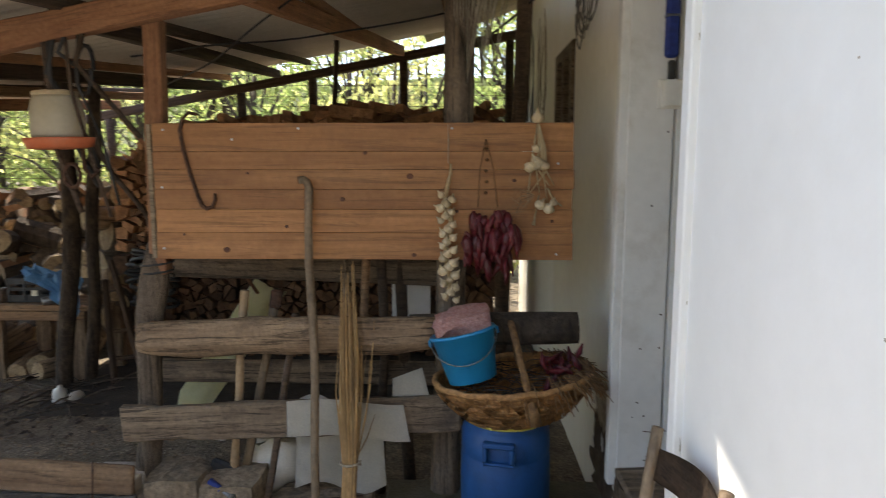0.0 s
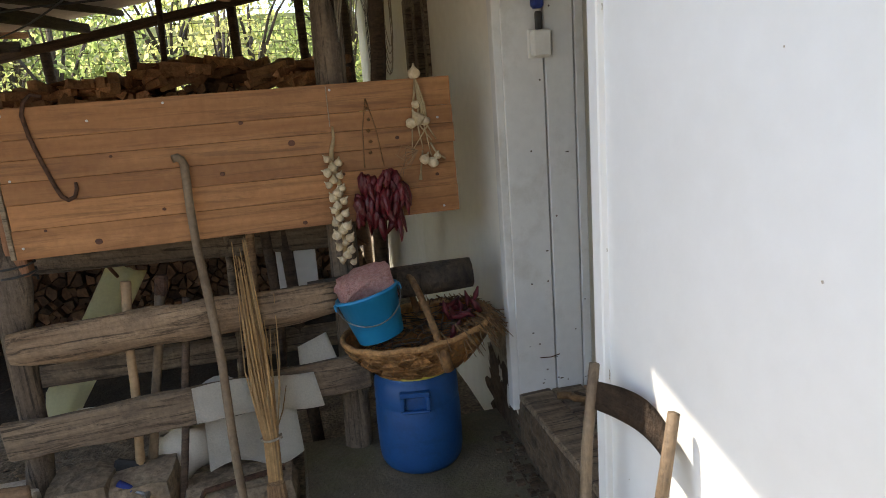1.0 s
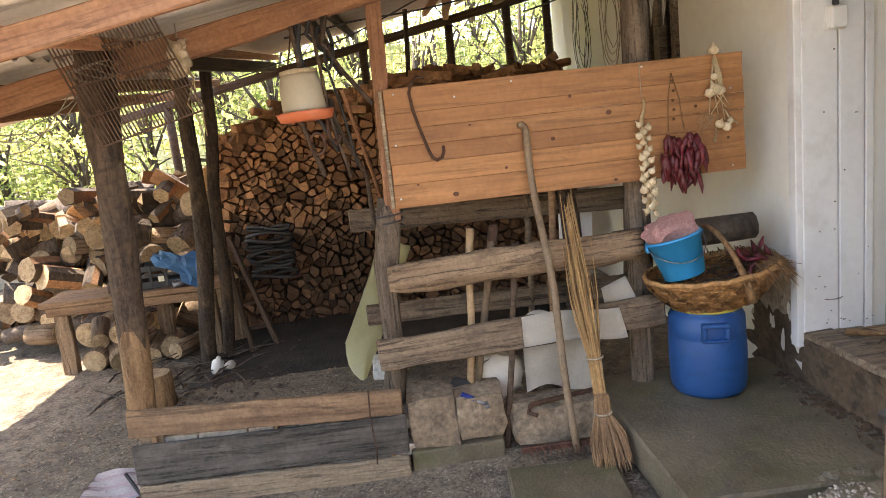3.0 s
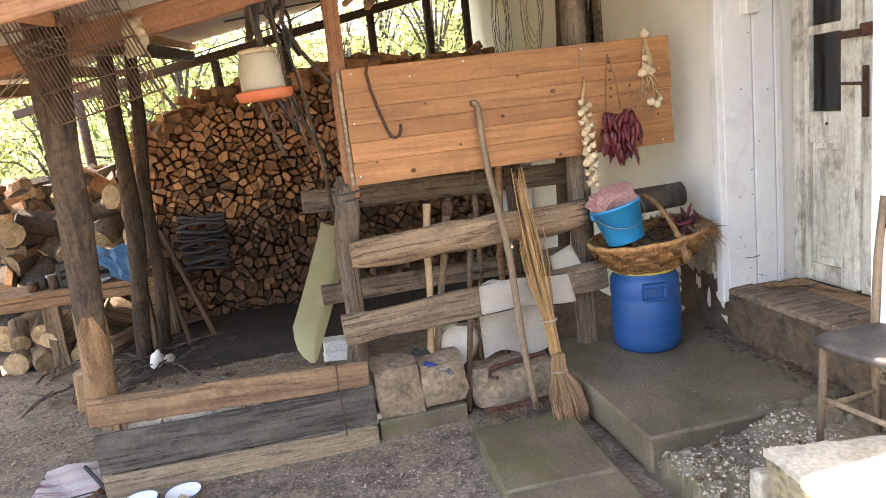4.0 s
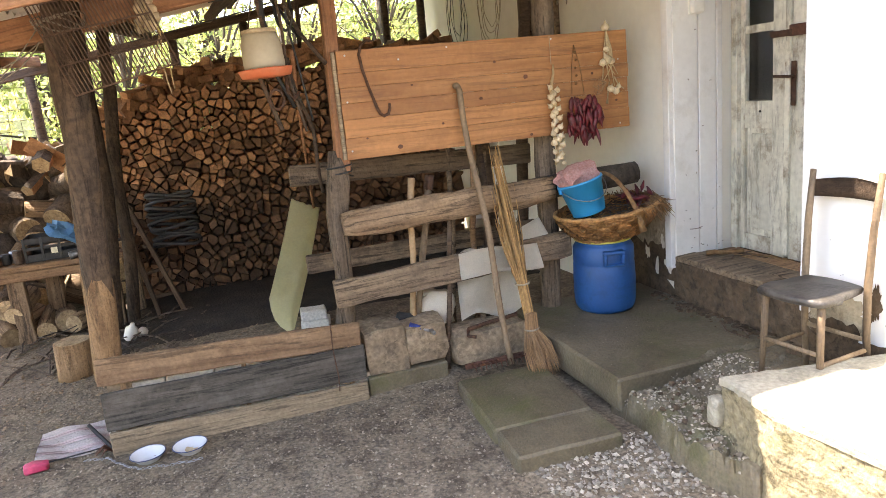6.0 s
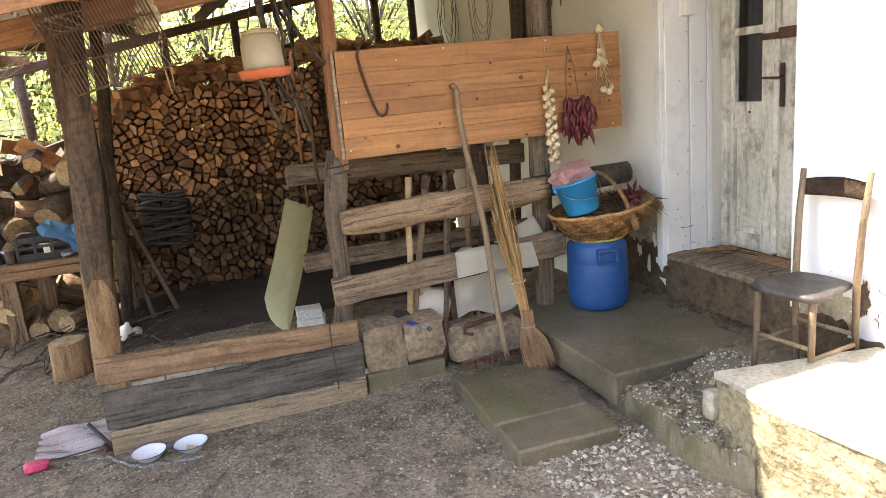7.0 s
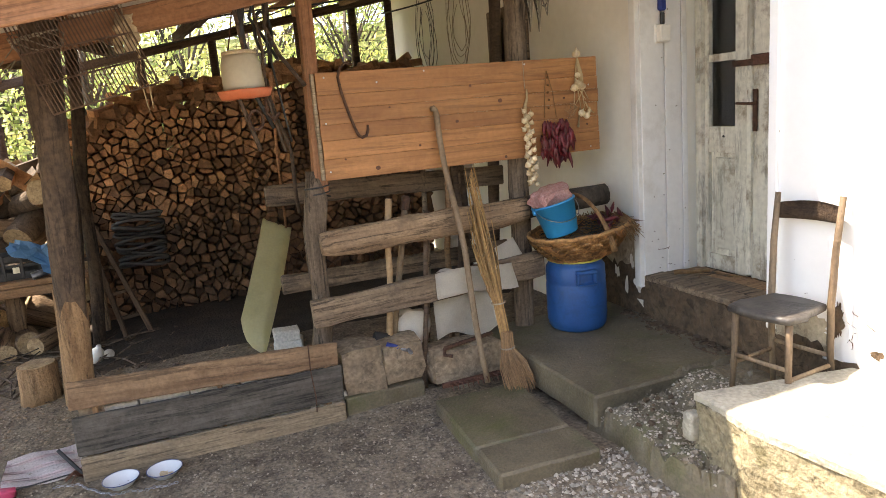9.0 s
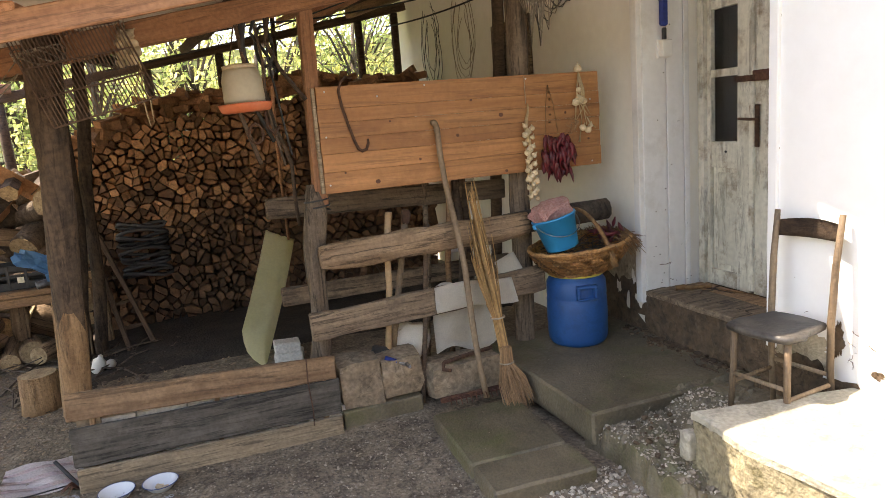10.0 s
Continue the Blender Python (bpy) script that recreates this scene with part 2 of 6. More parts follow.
M_steel = mat("worn_steel", (0.22, 0.23, 0.25), (0.40, 0.41, 0.43), (30, 30, 30), 0.4, 0.9, bump=0.08)
M_black = mat("black_rubber", (0.012, 0.012, 0.013), (0.035, 0.034, 0.034), (20, 20, 20), 0.55, bump=0.1, vary=0.2)
M_cloth = mat("dirty_white_cloth", (0.62, 0.57, 0.48), (0.77, 0.72, 0.62), (5, 5, 5), 0.95, bump=0.10, fine=140, vary=0.06, fvar=0.06, spots=(0.34, 0.29, 0.22), spot_amt=0.4, spot_scale=5)
M_pink = mat("pink_net_bag", (0.48, 0.20, 0.18), (0.66, 0.42, 0.38), (60, 60, 60), 0.6, bump=0.5, fine=200, vary=0.05)
M_tarp = mat("blue_tarp", (0.10, 0.28, 0.50), (0.20, 0.42, 0.66), (9, 9, 9), 0.5, bump=0.15, vary=0.05, fvar=0.04)
M_feeder = mat("translucent_plastic", (0.62, 0.55, 0.40), (0.72, 0.66, 0.52), (6, 6, 6), 0.5, bump=0.02, vary=0.0, spots=(0.5, 0.4, 0.27), spot_amt=0.4, spot_scale=6, fvar=0.03)
M_orange = mat("orange_red_plastic", (0.60, 0.15, 0.06), (0.70, 0.21, 0.10), (6, 6, 6), 0.55, bump=0.02, vary=0.0, spots=(0.5, 0.2, 0.12), spot_amt=0.5, spot_scale=8, fvar=0.05)
M_gutter = mat("pale_yellow_plastic", (0.84, 0.80, 0.50), (0.90, 0.87, 0.62), (4, 4, 2), 0.45, bump=0.03, vary=0.0, spots=(0.6, 0.56, 0.32), spot_amt=0.3, spot_scale=5, fvar=0.04)
M_brick = mat("white_block", (0.62, 0.58, 0.50), (0.76, 0.73, 0.66), (12, 12, 12), 0.9, bump=0.35, vary=0.05)
M_white = mat("white_plastic", (0.72, 0.70, 0.64), (0.80, 0.78, 0.73), (8, 8, 8), 0.5, bump=0.02, vary=0.0, fvar=0.03)
M_enamel = mat("enamel", (0.70, 0.74, 0.78), (0.80, 0.83, 0.86), (8, 8, 8), 0.25, bump=0.01, vary=0.0, fvar=0.02)
M_enrim = mat("blue_enamel_rim", (0.02, 0.04, 0.14), (0.03, 0.06, 0.2), (8, 8, 8), 0.3, bump=0.01, vary=0.0)
M_crate = mat("black_crate", (0.015, 0.016, 0.017), (0.04, 0.042, 0.043), (8, 8, 8), 0.6, bump=0.05, vary=0.0)
M_label = mat("cream_label", (0.62, 0.58, 0.42), (0.7, 0.66, 0.5), (8, 8, 8), 0.7, bump=0.01, vary=0.0)
M_roof = mat("grey_roof_sheet", (0.60, 0.54, 0.46), (0.74, 0.68, 0.59), (2, 2, 2), 0.85, bump=0.1, vary=0.08, spots=(0.40, 0.32, 0.25), spot_amt=0.45, spot_scale=2.0, fvar=0.06)
M_strap = mat("blue_strap", (0.01, 0.025, 0.15), (0.018, 0.04, 0.22), (40, 40, 40), 0.7, bump=0.15, vary=0.0)
M_seat = mat("worn_dark_seat", (0.032, 0.029, 0.027), (0.085, 0.076, 0.068), (9, 9, 9), 0.5, bump=0.15, vary=0.0, spots=(0.17, 0.15, 0.125), spot_amt=0.45, spot_scale=5, streak=0.4)
M_leaf = mat("leaf", (0.20, 0.28, 0.075), (0.46, 0.53, 0.20), (3, 3, 3), 0.6, bump=0.0, vary=0.5)
M_leaf2 = mat("yellow_leaf", (0.48, 0.50, 0.15), (0.72, 0.70, 0.30), (3, 3, 3), 0.6, bump=0.0, vary=0.4)
M_net = mat("old_net", (0.055, 0.03, 0.02), (0.13, 0.08, 0.052), (8, 8, 8), 0.8, bump=0.0, vary=0.1)
M_knot = mat("dark_knot", (0.06, 0.02, 0.01), (0.13, 0.045, 0.02), (40, 40, 40), 0.6, bump=0.05, vary=0.2)
M_nail = mat("bright_nail", (0.5, 0.5, 0.5), (0.65, 0.65, 0.65), (40, 40, 40), 0.35, 0.8, bump=0.0, vary=0.1)
M_towel = mat("pale_towel", (0.74, 0.66, 0.66), (0.87, 0.82, 0.81), (3, 60, 3), 0.95, bump=0.3, fine=120, vary=0.0)
M_stripe = mat("pink_towel_stripe", (0.70, 0.55, 0.56), (0.78, 0.66, 0.66), (3, 60, 3), 0.95, bump=0.3, fine=120, vary=0.0)
M_glass = bpy.data.materials.new("window_glass")
M_glass.use_nodes = True
_g = M_glass.node_tree.nodes["Principled BSDF"]
_g.inputs["Base Color"].default_value, _g.inputs["Roughness"].default_value, _g.inputs["Transmission Weight"].default_value = (0.8, 0.85, 0.88, 1), 0.06, 1.0
for leafmat, through_light in ((M_leaf, 0.72), (M_leaf2, 0.72), (M_gutter, 0.4), (M_feeder, 0.3)):
    nb = leafmat.node_tree
    pb = nb.nodes["Principled BSDF"]
    tr = nb.nodes.new("ShaderNodeBsdfTranslucent")
    src = pb.inputs["Base Color"].links[0].from_socket
    nb.links.new(src, tr.inputs["Color"])
    ms = nb.nodes.new("ShaderNodeMixShader"); ms.inputs[0].default_value = through_light
    nb.links.new(pb.outputs[0], ms.inputs[1]); nb.links.new(tr.outputs[0], ms.inputs[2])
    nb.links.new(ms.outputs[0], nb.nodes["Material Output"].inputs["Surface"])


# ---------------------------------------------------------------- mesh helpers
rng = random.Random(7)


def mesh_of(name, bm, material, smooth=False):
    me = bpy.data.meshes.new(name)
    bmesh.ops.recalc_face_normals(bm, faces=bm.faces)
    for f in bm.faces:
        f.smooth = smooth
    bm.to_mesh(me); bm.free()
    me.materials.append(material)
    return me


def part(name, bm, material, parent, label="", smooth=False, at=None):
    """One mesh object under a thing or a part; at: its own place under the parent."""
    ob = new(name, mesh_of(name, bm, material, smooth))
    ob.parent = parent
    if at is not None:
        ob.matrix_local = at
    if label:
        tagged(ob, label)
    return ob


def thing(name, label, category, m=None, group="", kind=""):
    ob = new(name)
    ob.empty_display_size = 0.1
    if m is not None:
        ob.matrix_world = m
    return tagged(ob, label, category, group, kind)


def solo(name, bm, material, label, category, m=None, group="", kind="", smooth=False):
    ob = new(name, mesh_of(name, bm, material, smooth))
    if m is not None:
        ob.matrix_world = m
    return tagged(ob, label, category, group, kind)


def box(sx, sy, sz, c=(0, 0, 0), bevel=0.0, rough=0.0, cuts=0, seed=0, bm=None):
    """A box about c, bevelled; with cuts its long way is divided and its surface made uneven by rough metres."""
    out = bmesh.new()
    bmesh.ops.create_cube(out, size=1)
    if cuts:
        ax = max(range(3), key=lambda i: (sx, sy, sz)[i])
        es = [e for e in out.edges if abs((e.verts[0].co - e.verts[1].co)[ax]) > 0.5]
        bmesh.ops.subdivide_edges(out, edges=es, cuts=cuts, use_grid_fill=True)
    bmesh.ops.scale(out, vec=(sx, sy, sz), verts=out.verts)
    if bevel:
        bmesh.ops.bevel(out, geom=[e for e in out.edges if e.calc_face_angle(0) > 0.7], offset=bevel, segments=1, affect="EDGES", profile=0.6)
    if rough:
        for v in out.verts:
            p = v.co * 7 + Vector((seed * 3.1, seed * 1.7, seed))
            v.co += Vector((0.3 * noise.noise(p), noise.noise(p + Vector((9, 0, 0))), noise.noise(p + Vector((0, 9, 0))))) * rough
    bmesh.ops.translate(out, vec=c, verts=out.verts)
    return join(bm, out)


def join(bm, other):
    if bm is None:
        return other
    me = bpy.data.meshes.new("tmp")
    other.to_mesh(me); other.free()
    bm.from_mesh(me)
    bpy.data.meshes.remove(me)
    return bm


def tube(points, radii, seg=8, rough=0.0, seed=0, bm=None, caps=True, flat=1.0):
    """A round bar along a line of points, with a radius for each."""
    out = bm or bmesh.new()
    pts = [Vector(p) for p in points]
    if not hasattr(radii, "__len__"):
        radii = [radii] * len(pts)
    rings = []
    up = None
    for i, p in enumerate(pts):
        d = (pts[min(i + 1, len(pts) - 1)] - pts[max(i - 1, 0)]).normalized()
        if up is None:
            up = d.orthogonal().normalized()
        side = d.cross(up).normalized()
        up = side.cross(d).normalized()
        ring = []
        for j in range(seg):
            a = 2 * math.pi * j / seg
            r = radii[i]
            if rough:
                r *= 1 + rough * noise.noise(Vector((math.cos(a) * 1.3 + seed * 5, math.sin(a) * 1.3, p.length * 4 + seed)))
            ring.append(out.verts.new(p + (side * math.cos(a) + up * math.sin(a) * flat) * r))
        rings.append(ring)
    for a, b in zip(rings, rings[1:]):
        for j in range(seg):
            out.faces.new((a[j], a[(j + 1) % seg], b[(j + 1) % seg], b[j]))
    if caps:
        out.faces.new(list(reversed(rings[0]))); out.faces.new(rings[-1])
    return out


def lathe(profile, seg=32, bm=None):
    """Turns (radius, height) pairs about the z axis."""
    out = bm or bmesh.new()
    rings = [[out.verts.new((r * math.cos(2 * math.pi * j / seg), r * math.sin(2 * math.pi * j / seg), z)) for j in range(seg)] for r, z in profile]
    for a, b in zip(rings, rings[1:]):
        for j in range(seg):
            out.faces.new((a[j], a[(j + 1) % seg], b[(j + 1) % seg], b[j]))
    out.faces.new(list(reversed(rings[0]))); out.faces.new(rings[-1])
    return out


def curve_pts(a, b, n, sag=0.0, wig=0.0, seed=0):
    a, b = Vector(a), Vector(b)
    out = []
    for i in range(n + 1):
        t = i / n
        p = a.lerp(b, t)
        p.z -= sag * 4 * t * (1 - t)
        if wig:
            q = Vector((t * 3 + seed, seed * 2.3, 0))
            p += Vector((noise.noise(q), noise.noise(q + Vector((5, 0, 0))), 0.3 * noise.noise(q + Vector((0, 7, 0))))) * wig
        out.append(p)
    return out


def along(a, b):
    """A pose at the middle of a and b whose x axis runs from a to b and whose z axis stays as upright as it can; and the length."""
    a, b = Vector(a), Vector(b)
    x = (b - a).normalized()
    ref = Vector((0, 0, 1)) if abs(x.z) < 0.9 else Vector((0, -1, 0))
    y = ref.cross(x).normalized()
    z = x.cross(y)
    m = Matrix((x, y, z)).transposed().to_4x4()
    m.translation = (a + b) / 2
    return m, (b - a).length


def timber(parent, name, a, b, w, t, material, rough=0.006, cuts=8, seed=0, label="", bevel=0.006):
    """A sawn piece from a to b, w high and t thick, as a part (or a bare object if parent is None)."""
    m, length = along(a, b)
    bm = box(length, t, w, bevel=bevel, rough=rough, cuts=cuts, seed=seed)
    ob = part(name, bm, material, parent, label)
    if parent is not None:
        ob.matrix_local = parent.matrix_world.inverted() @ m
    else:
        ob.matrix_world = m
    return ob


def pole(parent, name, pts, radii, material, seg=10, rough=0.25, seed=0, label=""):
    """A round pole; its own origin stays at the parent's."""
    return part(name, tube(pts, radii, seg, rough, seed), material, parent, label, smooth=True)


# ================================================================= setting
YARD, SHED, SLAB = -0.10, -0.05, 0.10


def ground_height(x, y):
    h = YARD
    s = min(1, max(0, (y + 0.12) / 0.5)) * min(1, max(0, (x + 1.9) / 0.7))   # the shed's floor lies higher
    h += (SHED - YARD) * s
    h += 0.018 * noise.noise(Vector((x * 1.3, y * 1.3, 0))) + 0.008 * noise.noise(Vector((x * 5, y * 5, 3)))
    if y > 6:
        h += 0.10 * (y - 6) if y < 14 else 0.8
    return h


def make_ground():
    bm = bmesh.new()
    xs = [-60, -40, -25, -15, -10, -7, -5.5] + [-4.5 + 0.1 * i for i in range(68)] + [2.5, 4, 8, 15, 30, 60]
    ys = [-60, -30, -15, -8, -5] + [-4.0 + 0.1 * i for i in range(80)] + [4.5, 5.5, 7, 9, 12, 18, 30, 60, 120]
    grid = [[bm.verts.new((x, y, ground_height(x, y))) for x in xs] for y in ys]
    for r0, r1 in zip(grid, grid[1:]):
        for i in range(len(xs) - 1):
            bm.faces.new((r0[i], r0[i + 1], r1[i + 1], r1[i]))
    return solo("ground", bm, M_ground, "bare gravelly brown earth of a farmyard", "ground", kind="structure", smooth=True)


make_ground()

XW, XF, XD, Y0, Y1 = 1.95, 1.80, 2.40, -0.20, -1.32       # back wall face, front wall face, door plane, the two sides of the doorway


def wall_box(name, x0, x1, y0, y1, z0, z1, material, label, cuts=0, rough=0.0, parent=None):
    bm = box(x1 - x0, y1 - y0, z1 - z0, ((x0 + x1) / 2, (y0 + y1) / 2, (z0 + z1) / 2), cuts=cuts, rough=rough)
    if parent is not None:
        return part(name, bm, material, parent, label)
    return solo(name, bm, material, label, "wall", kind="structure")


# the long cream wall, with a window opening behind the board
WY0, WY1, WZ0, WZ1 = 1.15, 1.85, 1.30, 2.30
wall_back = thing("wall_back", "cream limewashed house wall with stains", "wall", kind="structure")
wall_box("wall_piece", XW, XW + 0.45, Y0, WY0, -0.3, 3.4, M_cream, "", parent=wall_back)
wall_box("wall_piece", XW, XW + 0.45, WY1, 4.6, -0.3, 3.4, M_cream, "", parent=wall_back)
wall_box("wall_piece", XW + 0.002, XW + 0.45, WY0, WY1, -0.3, WZ0, M_cream, "", parent=wall_back)
wall_box("wall_piece", XW + 0.002, XW + 0.45, WY0, WY1, WZ1, 3.4, M_cream, "", parent=wall_back)
wall_front = wall_box("wall_front", XF, XW + 0.45, -7.0, Y1, -0.3, 3.4, M_wall, "white limewashed house wall with a cracked base")
wall_lintel = wall_box("wall_lintel", XW + 0.003, XW + 0.45, Y1, Y0, 2.55, 3.4, M_wall, "white plaster above the door")
# Closed room behind the panes; its unlit darkness is put into the colour.
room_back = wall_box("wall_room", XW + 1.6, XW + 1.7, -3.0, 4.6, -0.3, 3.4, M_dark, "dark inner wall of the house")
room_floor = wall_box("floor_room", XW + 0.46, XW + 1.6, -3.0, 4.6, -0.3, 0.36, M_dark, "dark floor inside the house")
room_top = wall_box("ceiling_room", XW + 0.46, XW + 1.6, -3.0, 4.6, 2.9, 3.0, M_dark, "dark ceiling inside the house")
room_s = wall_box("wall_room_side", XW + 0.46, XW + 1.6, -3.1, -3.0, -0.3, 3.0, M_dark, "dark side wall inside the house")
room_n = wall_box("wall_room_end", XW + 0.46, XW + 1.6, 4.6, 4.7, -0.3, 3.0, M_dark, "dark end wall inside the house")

# white boards on the side of the doorway, with tall thin joints
lining = thing("door_lining", "white painted upright boards lining the doorway", "door lining", kind="structure")
for i, (a, b) in enumerate(((0.0, 0.172), (0.179, 0.30), (0.306, 0.345))):
    part("board", box(b - a, 0.03, 2.2, (XW - 0.02 + (a + b) / 2, Y0 - 0.012 - 0.003 * i, 0.36 + 1.1), bevel=0.003), M_paint, lining)
part("edge_strip", box(0.035, 0.06, 2.3, (XW - 0.035, Y0 + 0.01, 0.3 + 1.15), bevel=0.004), M_paint, lining)
part("edge_strip", box(0.03, 0.05, 2.2, (XF - 0.004, Y1 - 0.022, 0.36 + 1.1), bevel=0.004), M_wall, lining)


def make_door():
    """A double door of old white paint: a wide leaf with two panes over a panel, and a narrow leaf."""
    d = thing("door_1", "old double door with peeling white paint and dark panes", "door", kind="structure")
    zb, zt = 0.37, 2.50
    part("door_frame", box(0.09, 0.05, zt - zb, (XD - 0.01, Y0 - 0.045, (zb + zt) / 2), bevel=0.004), M_door, d)
    part("door_frame", box(0.09, 0.05, zt - zb, (XD - 0.01, Y1 + 0.045, (zb + zt) / 2), bevel=0.004), M_door, d)
    part("door_frame", box(0.09, Y0 - Y1, 0.05, (XD - 0.01, (Y0 + Y1) / 2, zt), bevel=0.004), M_door, d)
    leaf = part("door_leaf", box(0.04, 0.075, zt - zb, (XD, -0.225 - 0.037, (zb + zt) / 2), bevel=0.003), M_door, d)
    ya, yb = -0.262, -0.615
    for y in (ya, yb + 0.05):
        part("stile", box(0.042, 0.06 if y == ya else 0.10, zt - zb, (XD, y, (zb + zt) / 2), bevel=0.003), M_door, leaf)
    for z, h in ((0.42, 0.10), (1.20, 0.16), (1.69, 0.045), (2.09, 0.05), (2.46, 0.07)):
        part("rail", box(0.04, 0.26, h, (XD + 0.001, -0.43, z), bevel=0.003), M_door, leaf)
    part("panel", box(0.018, 0.26, 0.70, (XD + 0.008, -0.43, 0.80), bevel=0.004), M_door, leaf)
    part("panel", box(0.022, 0.18, 0.58, (XD - 0.002, -0.43, 0.80), bevel=0.008), M_door, leaf)
    for z0, z1 in ((1.28, 1.67), (1.71, 2.07), (2.11, 2.43)):
        pane = part("pane", box(0.004, 0.27, z1 - z0 + 0.01, (XD + 0.01, -0.43, (z0 + z1) / 2)), M_glass, leaf)
    leaf2 = part("door_leaf", box(0.04, 0.58, zt - zb, (XD + 0.004, -0.64 - 0.29, (zb + zt) / 2), bevel=0.004), M_door, d)
    part("cover_strip", box(0.03, 0.035, zt - zb - 0.04, (XD - 0.022, -0.635, (zb + zt) / 2), bevel=0.004), M_door, d)
    part("hasp", box(0.012, 0.16, 0.035, (XD - 0.045, -0.60, 1.64), bevel=0.002, rough=0.002), M_iron, d, "rusty iron hasp")
    part("latch_plate", box(0.02, 0.13, 0.06, (XD - 0.04, -0.72, 1.65), bevel=0.004), M_rust, d, "red rusted latch plate")
    plate = part("lock_plate", box(0.008, 0.035, 0.24, (XD - 0.03, -0.675, 1.37), bevel=0.003), M_iron, d)
    part("handle", tube([(XD - 0.05, -0.70, 1.41), (XD - 0.075, -0.68, 1.41), (XD - 0.075, -0.58, 1.415)], 0.008, 8), M_iron, plate, smooth=True)
    part("knob", lathe([(0.001, 0), (0.007, 0.002), (0.007, 0.008), (0.001, 0.012)], 10), M_black, leaf, at=pose(XD - 0.022, -0.43, 1.22, 0, -90, 0))
    return d


make_door()


def make_window():
    w = thing("window_1", "small old house window with grey weathered frame", "window", kind="structure")
    for y in (WY0 + 0.05, (WY0 + WY1) / 2, WY1 - 0.05):
        part("window_frame", box(0.10, 0.09, WZ1 - WZ0, (XW + 0.03, y, (WZ0 + WZ1) / 2), bevel=0.005), M_grey, w)
    for z in (WZ0 + 0.03, WZ1 - 0.03):
        part("window_frame", box(0.095, WY1 - WY0 - 0.01, 0.07, (XW + 0.03, (WY0 + WY1) / 2, z), bevel=0.005), M_grey, w)
    for y in ((WY0 + WY1) / 2 - 0.15, (WY0 + WY1) / 2 + 0.15):
        part("pane", box(0.004, 0.24, WZ1 - WZ0 - 0.1, (XW + 0.04, y, (WZ0 + WZ1) / 2)), M_glass, w)


make_window()


# fallen plaster and cracks at the foot of the white wall
def patch(cx, cz, rx, rz, seed, n=64, out=0.0, face=None):
    face = XW if face is None else face
    bm = bmesh.new()
    ring = []
    for i in range(n):
        a = 2 * math.pi * i / n
        k = 1 + 0.5 * noise.noise(Vector((math.cos(a) * 2 + seed, math.sin(a) * 2, seed))) + 0.35 * noise.noise(Vector((math.cos(a) * 7 + seed, math.sin(a) * 7, seed)))
        ring.append(bm.verts.new((face - 0.003 - out - 0.002 * (i % 2), cx + rx * k * math.cos(a), cz + rz * k * math.sin(a))))
    mid_v = bm.verts.new((face - 0.002 - out, cx, cz))
    for i in range(n):
        bm.faces.new((ring[i], ring[(i + 1) % n], mid_v))
    return bm


part("bare_patch", patch(-1.688, 0.491, 0.032, 0.075, 2, face=XF), M_rubble, wall_front, "hole where plaster has fallen")
part("bare_patch", patch(-1.49, 0.246, 0.24, 0.07, 5, face=XF), M_rubble, wall_front)
part("bare_patch", patch(-1.311, 0.331, 0.06, 0.08, 7, face=XF), M_rubble, wall_front)
part("bare_patch", patch(-1.868, 0.387, 0.03, 0.018, 9, face=XF), M_rubble, wall_front)
part("bare_patch", patch(-1.396, 0.397, 0.10, 0.09, 13, face=XF), M_stain, wall_front, "stained yellowish old plaster")
part("bare_patch", patch(-1.50, 0.40, 0.15, 0.10, 37, 64, 0.0, face=XF), M_stain, wall_front, "yellowish stained plaster")
part("bare_patch", patch(-1.54, 0.20, 0.27, 0.17, 31, 64, 0.004, face=XF), M_rubble, wall_front, "bare rubble at the foot of the wall")
part("bare_patch", patch(0.05, 0.40, 0.26, 0.24, 23), M_stain, wall_back)
part("bare_patch", patch(0.06, 0.22, 0.30, 0.20, 15, 64, 0.003), M_rubble, wall_back, "bare rubble at the foot of the wall")
pk = random.Random(8)
for k in range(7):
    part("plaster_fleck", patch(pk.uniform(-0.16, 0.22), pk.uniform(0.25, 0.46), pk.uniform(0.012, 0.04), pk.uniform(0.02, 0.06), 40 + k, 14, 0.008), M_cream, wall_back)
part("bare_patch", patch(-0.07, 0.36, 0.09, 0.16, 17), M_stain, wall_back, "stained peeling plaster")
for k in range(9):
    part("dark_mark", patch(Y1 - 0.02 - 0.014 * (k * 5 % 3), 0.62 + 0.17 * k + 0.06 * (k * 3 % 4), 0.0015 + 0.0007 * (k % 3), 0.004 + 0.004 * (k * 3 % 4), 60 + k, 14, face=XF), M_stain, wall_front)
for k, (ya, za, yb, zb) in enumerate(((-1.60, 0.50, -1.72, 0.46), (-1.72, 0.46, -1.80, 0.36), (-1.40, 0.52, -1.34, 0.44), (-1.52, 0.53, -1.40, 0.52), (-1.64, 0.36, -1.66, 0.30), (-1.60, 0.46, -1.66, 0.40), (-1.66, 0.40, -1.63, 0.34))):
    part("crack", tube(curve_pts((XF - 0.001, 0.944 * ya - 0.206, 0.944 * za + 0.085), (XF - 0.001, 0.944 * yb - 0.206, 0.944 * zb + 0.085), 7, 0, 0.03, k * 3), [0.0006, 0.0012, 0.0018, 0.0014, 0.0014, 0.001, 0.001, 0.0006], 4), M_knot, wall_front)
